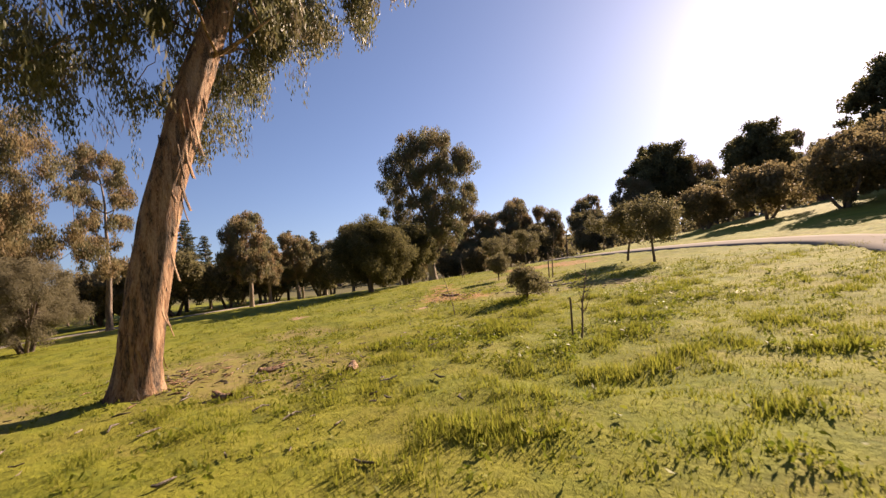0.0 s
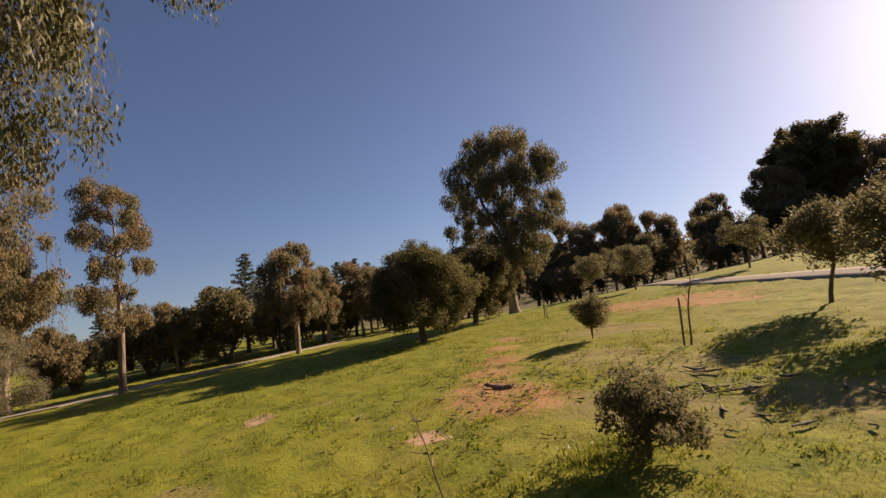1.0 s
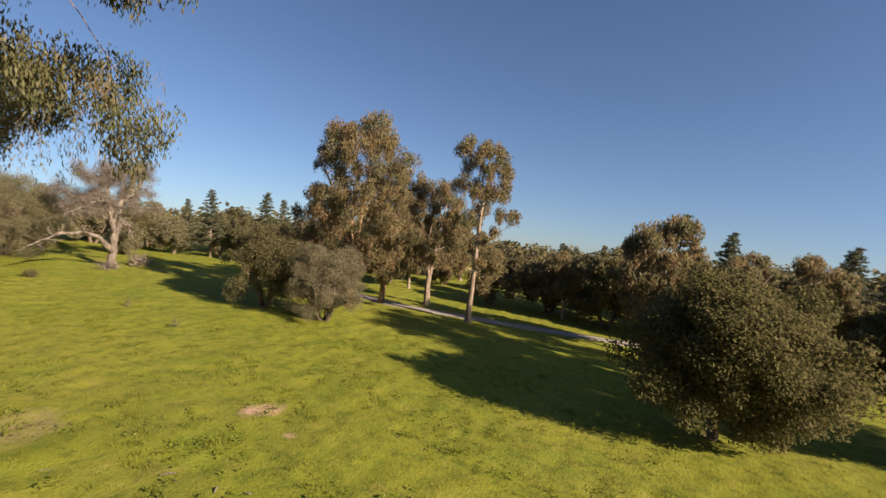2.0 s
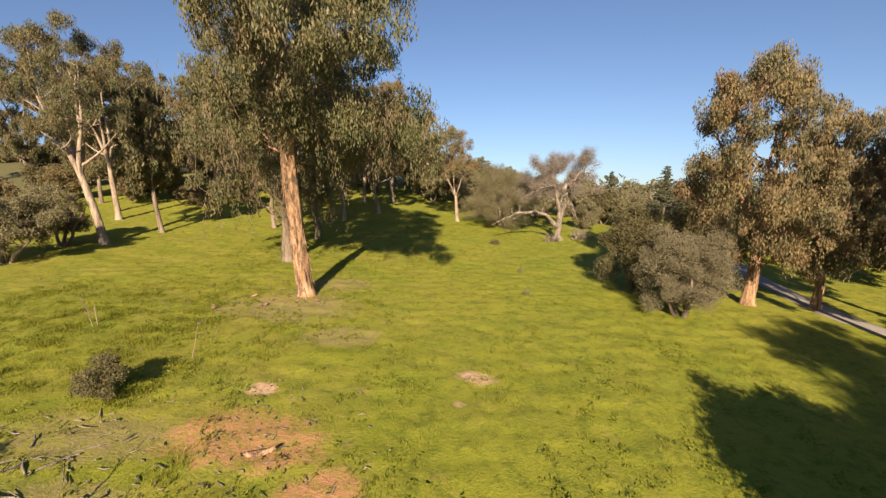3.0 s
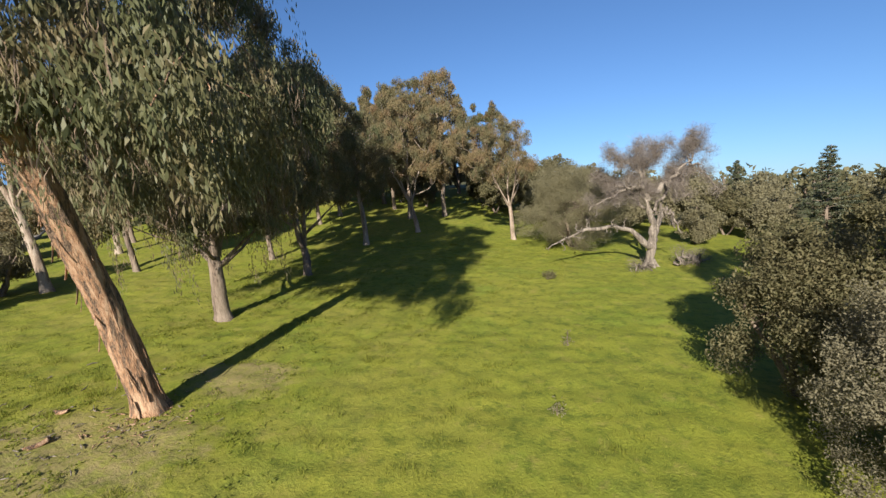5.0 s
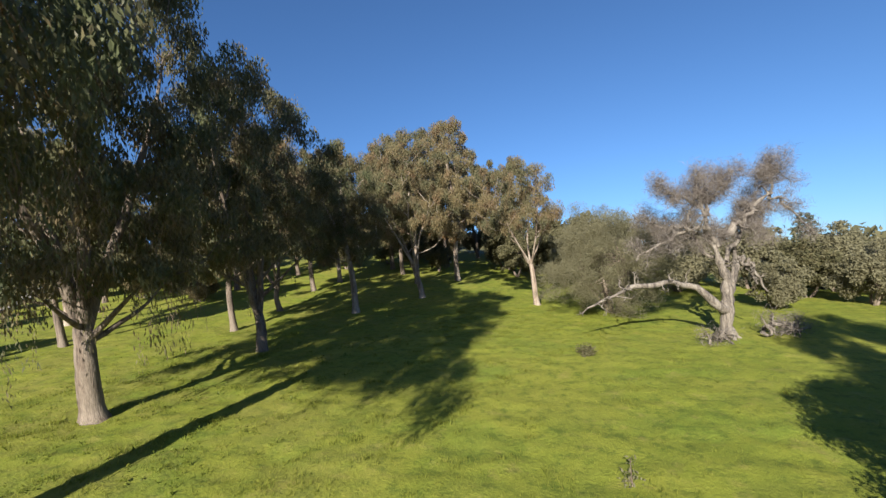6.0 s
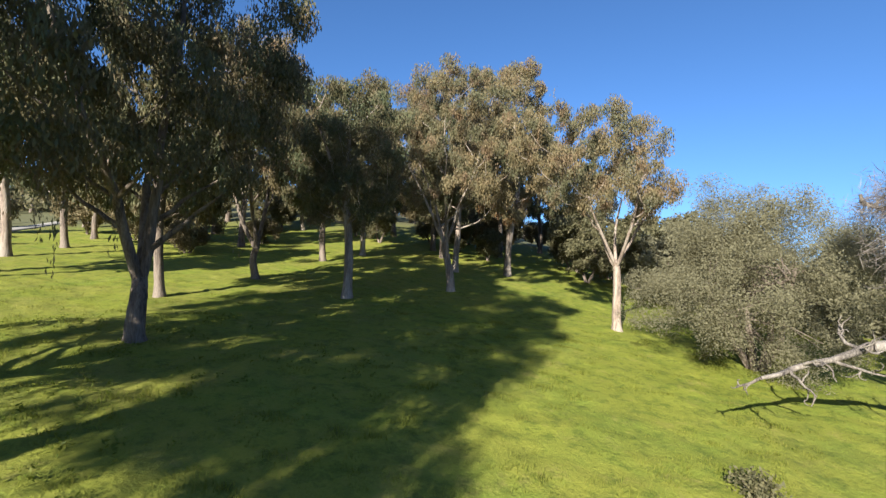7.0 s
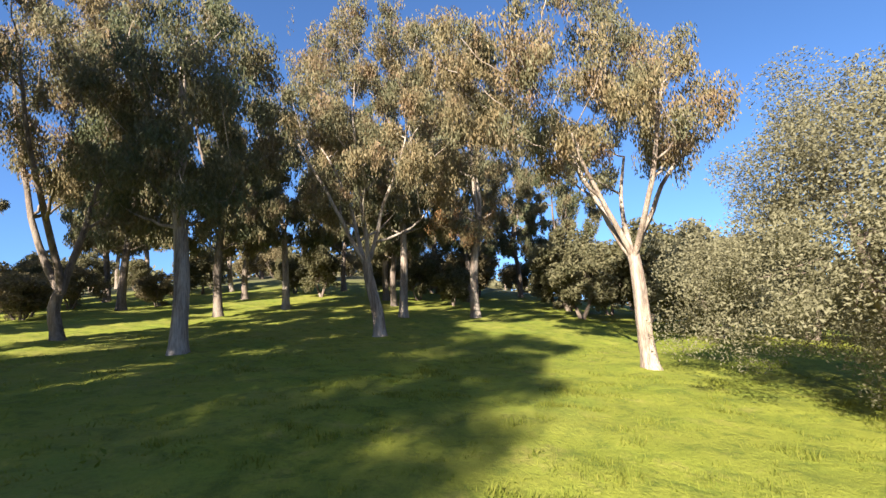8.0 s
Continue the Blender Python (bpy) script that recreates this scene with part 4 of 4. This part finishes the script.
# north and north-west grove
copies(far_euc_tall, [(-24, 48, 0.95), (-31, 52, 1.0), (-20, 63, 1.0), (-9, 61, 0.95), (-3, 63, 0.9), (-33, 44, 0.9), (-38, 60, 1.1), (-27, 70, 1.05), (-15, 70, 1.05), (-44, 50, 1.05), (-7, 69, 1.0), (-36, 72, 1.1), (-50, 66, 1.15), (-29, 40, 0.9), (-14, 34.5, 0.8), (-16.5, 47, 0.9), (-22.5, 55, 0.9), (-12, 55.5, 0.85)], 8)
copies(far_oak, [(-10, 66.5, 0.8), (-4, 67, 0.9), (1.5, 66, 1.0), (-5, 74, 1.0), (-1.5, 55.0, 0.7), (-48, 62, 0.8)], 9)
copies(far_olive, [(-23.3, 43.2, 0.52), (-24.2, 50.2, 0.5), (-41, 54, 0.8), (-28, 48, 0.6), (-31, 45.5, 0.7), (-34, 50, 0.75), (-25, 44.5, 0.5), (-10, 64, 0.9), (-13.5, 66, 0.9), (-30, 29.5, 0.62), (-34, 27, 0.8), (-33, 33, 0.8), (-38, 36, 0.8), (-42, 42, 0.8), (-37, 46, 0.9), (-45, 34, 0.8), (-50, 44, 0.8)], 10)
# south, towards the sun
copies(far_oak, [(26, -38, 1.30), (19.5, -34.8, 1.20), (13.8, -37.9, 1.15), (7.2, -40.8, 1.20), (0.6, -43.7, 1.20), (-6, -46.6, 1.20), (-13.2, -47.3, 1.30), (-19.1, -40.2, 1.20), (-34.7, -25.2, 1.30), (33.4, -31.5, 1.30), (-41.5, -17.9, 1.30)], 12)
copies(far_euc, [(2.9, -48.1, 1.40), (9.3, -46.2, 1.30), (-4.1, -53, 1.50), (14.8, -44.1, 1.30), (21, -43.2, 1.40), (-13.6, -55.4, 1.50), (22, -36, 1.5), (27, -34, 1.4), (17.5, -40, 1.55)], 13)
copies(far_olive, [(17.6, -28.4, 1.00), (12.1, -30.5, 0.95), (22.3, -30.2, 1.10), (4.3, -34.2, 0.90), (-2.3, -37.1, 0.90), (-21.6, -31.6, 1.20), (-40, -8, 1.20), (-44, 8, 1.20), (-27.9, -32.5, 1.30)], 14)
big_dome = dome_tree(-0.1, -52.7, 14.5, 9.0, 107, "great rounded dark tree against the sun", DARK_OAK, BARK_GREY, 1, 170, 0.42, 130, "oak_tree", "woodland oaks", 0.25, 0.85, 1.3)
copies(big_dome, [(-12.2, -41.4, 0.74), (-10.6, -46.8, 0.70), (-23.4, -44.5, 0.95), (-27.3, -40.8, 1.05), (3.9, -59.5, 1.10)], 15)
copies(far_olive, [(-17.2, -35.4, 1.10), (-8.9, -33.8, 0.85), (-12.9, -34.2, 0.95), (-17.6, -15.6, 1.10), (-13.7, -18.8, 1.00), (-9.5, -21.6, 0.90), (-22.7, -12.1, 1.15), (-20.2, -20.7, 1.30)], 16)
# a dense dark thicket closes the grove
copies(far_olive, [(-3 - 5.2 * k, 72 + (k % 3) * 3.4, 0.7 + 0.08 * (k % 4)) for k in range(9)], 17)
copies(far_oak, [(-9 - 3.3 * k, 57.5 + (k % 3) * 2.2 + 0.25 * k * (k % 2), 0.5 + 0.07 * (k % 4)) for k in range(10)] + [(-43, 50, 0.7), (-45, 56, 0.8), (-36, 52, 0.6), (-30, 47.5, 0.5)], 19)
copies(far_oak, [(6 - 3.1 * k, 58 + (k % 2) * 2 + 0.6 * k, 0.72) for k in range(4)], 18)


# ---- far woods, hills and a pale building ----
def far_woods():
    """A belt of woods all round, too far off to pick out single trees."""
    rs = np.random.RandomState(31)
    n = 1150
    k = np.arange(n)
    near = k < 450
    a = np.where(near, k / 450, (k - 450) / 700) * 2 * np.pi * np.where(near, 3, 5) + rs.rand(n) * 0.03
    d = np.where(near, 84 + 40 * rs.rand(n), 126 + 50 * rs.rand(n))
    x, y = d * np.sin(a), 20 + d * np.cos(a)
    hh = np.where(near, 6.0 + 2.6 * rs.rand(n), 8.6 + 2.4 * rs.rand(n)) + 0.8 * np.sin(a * 9) + 2.5 * (rs.rand(n) > 0.93)
    view = np.degrees(np.arctan2(x, y))
    hh = np.where((view > -12) & (view < 110), np.clip(-0.6 - d * (0.062 + 0.036 / (1 + np.exp((np.abs(view - 72) - 20) / 4))) + 2.2 * rs.rand(n) + 1.6 * (rs.rand(n) > 0.92) - ground_z(x, y), 2.5, 9.0), hh)
    hh = np.where((view < -38) & (view > -54), hh * 0.4, hh)
    g = Geo()
    cs, rr = [], []
    for xi, yi, hi in zip(x, y, hh):
        z0 = float(ground_z(xi, yi))
        g.tube(np.array([[xi, yi, z0 - 0.3], [xi + 0.2, yi, z0 + hi * 0.35], [xi, yi + 0.2, z0 + hi * 0.7]]), [0.3, 0.22, 0.1], 5)
        w = 2.6 + 1.6 * rs.rand()
        for _ in range(12):
            e = rs.randn(3)
            e /= np.linalg.norm(e)
            cs.append(np.array([xi, yi, z0 + hi * 0.46]) + e * np.array([w, w, hi * 0.44]) * (0.4 + 0.6 * rs.rand()))
            rr.append(0.9 + 0.8 * rs.rand())
    v, q = leaves(rs, cs, rr, 9, 1.05, 0.6, 0.2, 0.85)
    tv, tq = np.concatenate(g.v), np.concatenate(g.q)
    idx = np.concatenate([np.zeros(len(q)), np.ones(len(tq))])
    ob = new("far_woods", make_mesh("far_woods", np.concatenate([v, tv]), np.concatenate([q, tq + len(v)]), [OLIVE, BARK_GREY], False, idx))
    tagged(ob, "belt of distant olive-green woods round the park", "woods", kind="stuff")


def hills():
    m, nt, p = nodes_of("hazed_distant_scrub")
    # the blue-grey of distance haze is put straight into the scrub colour
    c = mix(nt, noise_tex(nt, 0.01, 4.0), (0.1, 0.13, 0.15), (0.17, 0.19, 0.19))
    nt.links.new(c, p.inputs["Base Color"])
    p.inputs["Roughness"].default_value = 1.0
    n = 160
    a = np.linspace(radians(-120), radians(-25), n)
    rows = []
    for d, k in ((1500, 0.0), (1650, 0.6), (1900, 1.0), (2300, 0.85)):
        z = -12 + k * (64 + 9 * np.sin(a * 5.0 + 1) + 6 * np.sin(a * 13) + 3 * np.sin(a * 31))
        rows.append(np.stack([d * np.sin(a), d * np.cos(a), z], -1))
    v = np.stack(rows, 1).reshape(-1, 3)
    i = (np.arange(n - 1)[:, None] * 4 + np.arange(3)[None]).ravel()
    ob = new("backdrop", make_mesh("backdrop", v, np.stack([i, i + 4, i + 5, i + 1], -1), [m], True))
    tagged(ob, "low distant hills on the horizon, blue-grey haze in their colour", "hills", kind="structure")


def box(g, x0, x1, y0, y1, z0, z1):
    v = [(x, y, z) for z in (z0, z1) for x, y in ((x0, y0), (x1, y0), (x1, y1), (x0, y1))]
    g.add(v, [(0, 3, 2, 1), (4, 5, 6, 7), (0, 1, 5, 4), (1, 2, 6, 5), (2, 3, 7, 6), (3, 0, 4, 7)])


def pale_building():
    white, nt, p = nodes_of("white_render")
    nt.links.new(mix(nt, noise_tex(nt, 0.8, 4.0), (0.62, 0.6, 0.56), (0.76, 0.74, 0.7)), p.inputs["Base Color"])
    dark, nt2, p2 = nodes_of("dark_window_glass")
    nt2.links.new(mix(nt2, noise_tex(nt2, 2.0, 2.0), (0.02, 0.025, 0.03), (0.05, 0.055, 0.06)), p2.inputs["Base Color"])
    p2.inputs["Roughness"].default_value = 0.15
    root = new("building")
    root.matrix_world = pose(-143, 138, 0.5, 0, 0, 46)
    tagged(root, "pale flat-roofed building far beyond the trees", "building")
    g = Geo()
    box(g, -11, 11, -5, 5, -6, 5.2)
    box(g, -6, 2, -5.6, 4, 5.2, 7.0)
    part("wall", g.mesh("wall", [white], False), root)
    r = Geo()
    box(r, -11.3, 11.3, -5.3, 5.3, 5.2, 5.5)
    part("roof", r.mesh("roof", [white], False), root)
    w, p = Geo(), Geo()
    for x0, x1, z0, z1 in ((-0.7, -0.6, 0, 1.5), (0.6, 0.7, 0, 1.5), (-0.6, 0.6, 0, 0.1), (-0.6, 0.6, 1.4, 1.5)):
        box(w, x0, x1, -0.1, 0.08, z0, z1)
    box(p, -0.6, 0.6, -0.05, 0.03, 0.1, 1.4)
    frame_mesh, pane_mesh = w.mesh("window", [white], False), p.mesh("pane", [dark], False)
    for k in range(8):
        for z in (0.8, 3.1):
            o = part("window", frame_mesh, root)
            o.location = (-9.4 + k * 2.7, -5.0, z)
            part("pane", pane_mesh, o)


far_woods()
hills()
pale_building()


# ---- peeling bark on the tall eucalyptus ----
def bark_strips(parent):
    rs = np.random.RandomState(77)
    for k in range(46):
        a, z, ln, w = rs.rand() * 6.28, 0.2 + 4.6 * rs.rand() ** 1.4, 0.2 + 0.5 * rs.rand(), 0.012 + 0.022 * rs.rand()
        t = np.linspace(0, 1, 7)
        r = 0.34 - 0.018 * z + 0.09 * max(0.0, 0.6 - z)
        cx, cy = 0.0, -0.26 * z * (z / 7.35) ** 0.3
        out = r + 0.005 + 0.09 * t**2 * rs.rand()
        pts = np.stack([cx + np.cos(a + 0.2 * t) * out, cy + np.sin(a + 0.2 * t) * out, z + 0.25 - ln * t], -1)
        side = np.array([-math.sin(a), math.cos(a), 0]) * w
        nrm = np.array([math.cos(a), math.sin(a), 0]) * 0.008
        v = np.concatenate([pts - side, pts + side, pts + side + nrm, pts - side + nrm])
        i = np.arange(6)
        q = np.concatenate([np.stack([i + s * 7, i + 1 + s * 7, i + 1 + e * 7, i + e * 7], -1) for s, e in ((0, 1), (1, 2), (2, 3), (3, 0))])
        part("bark_strip", make_mesh("bark_strip", v, q, [BARK_RUST], True), parent, "loose curling bark strip")


bark_strips(next(o for o in main_tree.children if o.name.startswith("trunk")))


def litter(name, cx, cy, spread, n, seed, label, size=1.0, material=None):
    """Fallen bark pieces and twigs on the grass."""
    rs = np.random.RandomState(seed)
    g = Geo()
    for _ in range(n):
        x, y = cx + rs.randn() * spread, cy + rs.randn() * spread
        a, ln = rs.rand() * 6.28, (0.06 + 0.22 * rs.rand() ** 2) * size
        d = np.array([math.cos(a), math.sin(a)]) * ln * 0.5
        p = np.array([[x - d[0], y - d[1]], [x + rs.randn() * 0.03, y + rs.randn() * 0.03], [x + d[0], y + d[1]]])
        z = ground_z(p[:, 0], p[:, 1]) + relief(p[:, 0], p[:, 1]) + 0.02 + 0.03 * rs.rand(3)
        g.tube(np.concatenate([p, z[:, None]], 1), np.array([0.6, 1, 0.5]) * (0.006 + 0.012 * rs.rand()) * size ** 0.4, 5)
    tagged(new(name, g.mesh(name, [material or BARK_DEAD])), label, "litter", kind="stuff")


litter("bark_litter", -9.0, 16.2, 1.7, 150, 5, "fallen bark pieces and twigs under the eucalyptus")
litter("twig_litter", -5.6, 7.2, 1.2, 60, 6, "pale sticks and stones on bare soil")
litter("slope_litter", -9.0, 6.6, 1.0, 50, 7, "dry brushwood lying on bare soil")

litter("brushwood", -9.4, 6.6, 0.9, 40, 8, "grey dead branches lying on dry ground", 2.2)
litter("soil_twigs", -6.1, 7.5, 0.8, 70, 9, "pale wood chips scattered over red soil", 0.6)
litter("tree_foot_litter", -7.2, 17.0, 0.7, 90, 10, "peeled bark scraps round the eucalyptus foot", 0.9, BARK_RUST)


def bark_slab(x, y, ln, turn, seed, label):
    """A curled slab of fallen bark with ragged ends."""
    rs = np.random.RandomState(seed)
    t, s = np.linspace(-1, 1, 9), np.linspace(-1, 1, 7)
    outer, inner = [], []
    for a in t:
        for e in s:
            w = 0.09 * (1 - 0.35 * a * a + 0.1 * rs.randn() * (abs(e) > 0.8))
            px, py = a * ln * 0.5 + 0.03 * rs.randn() * (abs(a) > 0.9), e * w
            pz = 0.03 + 0.05 * (1 - e * e) + 0.03 * a * a
            outer.append((px, py, pz))
            inner.append((px, py * 0.93, pz - 0.014))
    v = np.array(outer + inner)
    i = (np.arange(8)[:, None] * 7 + np.arange(6)[None]).ravel()
    top = np.stack([i, i + 7, i + 8, i + 1], -1)
    k = np.arange(8) * 7
    r = np.arange(6)
    edges = [np.stack([k, k + 63, k + 70, k + 7], -1), np.stack([k + 6, k + 13, k + 76, k + 69], -1), np.stack([r, r + 1, r + 64, r + 63], -1), np.stack([r + 56, r + 119, r + 120, r + 57], -1)]
    ob = new("bark_slab", make_mesh("bark_slab", v, np.concatenate([top, top[:, ::-1] + 63] + edges), [BARK_RUST], True))
    ob.matrix_world = pose(x, y, float(ground_z(x, y)) - 0.01, 0, 0, turn)
    tagged(ob, label, "bark", "fallen bark")


bark_slab(-5.6, 7.1, 0.55, 20, 1, "curled dark bark slab on red soil")
bark_slab(-8.6, 16.0, 0.4, 70, 2, "curled bark slab in grass by the eucalyptus")
bark_slab(-10.2, 15.6, 0.35, 130, 3, "pale bark slab lying in the grass")
bark_slab(-9.4, 17.2, 0.3, 10, 4, "small bark slab near the eucalyptus foot")


# ---- meadow grass: upright blades in tufts ----
def grass(name, boxes, per_m2, height, seed, label):
    rs = np.random.RandomState(seed)
    xs, ys, hs = [], [], []
    for x0, x1, y0, y1, k, hh in boxes:
        n = int((x1 - x0) * (y1 - y0) * per_m2 * k)
        x, y = x0 + (x1 - x0) * rs.rand(n) + rs.randn(n) * 0.9, y0 + (y1 - y0) * rs.rand(n) + rs.randn(n) * 0.9
        lump = waves(x, y, 7, 2.2) * 0.6 + waves(x, y, 2, 1.0) * 0.6
        keep = rs.rand(n) < 0.6 + 0.4 * lump
        for sx, sy, rx, ry in SOIL + DRY + PALE:
            keep &= ((x - sx) / rx) ** 2 + ((y - sy) / ry) ** 2 > 0.2 + 1.2 * rs.rand(n)
        xs.append(x[keep])
        ys.append(y[keep])
        hs.append((height * hh * (0.55 + 0.75 * np.maximum(0, lump)))[keep])
    x, y, h = np.concatenate(xs), np.concatenate(ys), np.concatenate(hs)
    blades = 6
    n = len(x) * blades
    bx, by = np.repeat(x, blades) + rs.randn(n) * 0.06, np.repeat(y, blades) + rs.randn(n) * 0.06
    bh = np.repeat(h, blades) * (0.5 + 0.8 * rs.rand(n))
    a = rs.rand(n) * 6.28
    base = np.stack([bx, by, ground_z(bx, by) + relief(bx, by) - 0.03], -1)
    side = np.stack([np.cos(a), np.sin(a), 0 * a], -1)
    out = np.stack([-np.sin(a), np.cos(a), 0 * a], -1) * (rs.rand(n) * 1.1)[:, None]
    w = (0.005 + 0.006 * rs.rand(n))[:, None] * (1 + bh[:, None] * 2)
    tip = base + (np.array([0, 0, 1.0]) + out) * bh[:, None]
    v = np.stack([base - side * w, base + side * w, tip], 1).reshape(-1, 3)
    ob = new(name, make_mesh(name, v, None, [GRASS], False, None, np.arange(n * 3).reshape(-1, 3)))
    tagged(ob, label, "grass", kind="stuff")


grass("meadow_grass", [(-20, -6, 2, 18, 2.4, 0.8), (-17, -9, 9, 18, 6.0, 0.9), (-6, 8, 0, 18, 1.3, 0.7), (1, 7, 18, 30, 1.0, 0.6), (-14, 6, 30, 44, 1.6, 0.55), (-5, 4, 31, 40, 4.0, 0.5), (-20, -13, 17, 34, 0.8, 0.7), (-13, 1, 18, 30, 2.2, 0.75), (-6, 6, -10, 0, 0.8, 0.9)], 40, 0.12, 91, "short bright green meadow grass with taller tufts")


def weeds(name, boxes, per_m2, seed, label):
    """Patches of broad-leaved weeds, darker than the grass."""
    rs = np.random.RandomState(seed)
    cs, rr = [], []
    for x0, x1, y0, y1 in boxes:
        n = int((x1 - x0) * (y1 - y0) * per_m2)
        x, y = x0 + (x1 - x0) * rs.rand(n), y0 + (y1 - y0) * rs.rand(n)
        keep = waves(x, y, 12, 3.0) > 0.1
        x, y = x[keep], y[keep]
        cs.append(np.stack([x, y, ground_z(x, y) + relief(x, y) + 0.04], -1))
        rr.append(0.07 + 0.09 * rs.rand(len(x)))
    cs, rr = np.concatenate(cs), np.concatenate(rr)
    v, q = leaves(rs, cs, rr, 9, 0.065, 0.4, -0.35, 0.8)
    tagged(new(name, make_mesh(name, v, q, [WEED])), label, "weeds", kind="stuff")


WEED = leaf_material("weed_leaves", (0.085, 0.13, 0.012), (0.15, 0.185, 0.018), (0.24, 0.25, 0.035), 0.5, 0.5, 0.2)
weeds("meadow_weeds", [(-19, -3, 2, 19), (-14, -6, 7, 17), (-3, 6, 2, 14), (-14, -4, 19, 34), (-15, -9, 9, 15)], 9, 44, "patches of darker green broad-leaved weeds in the meadow")
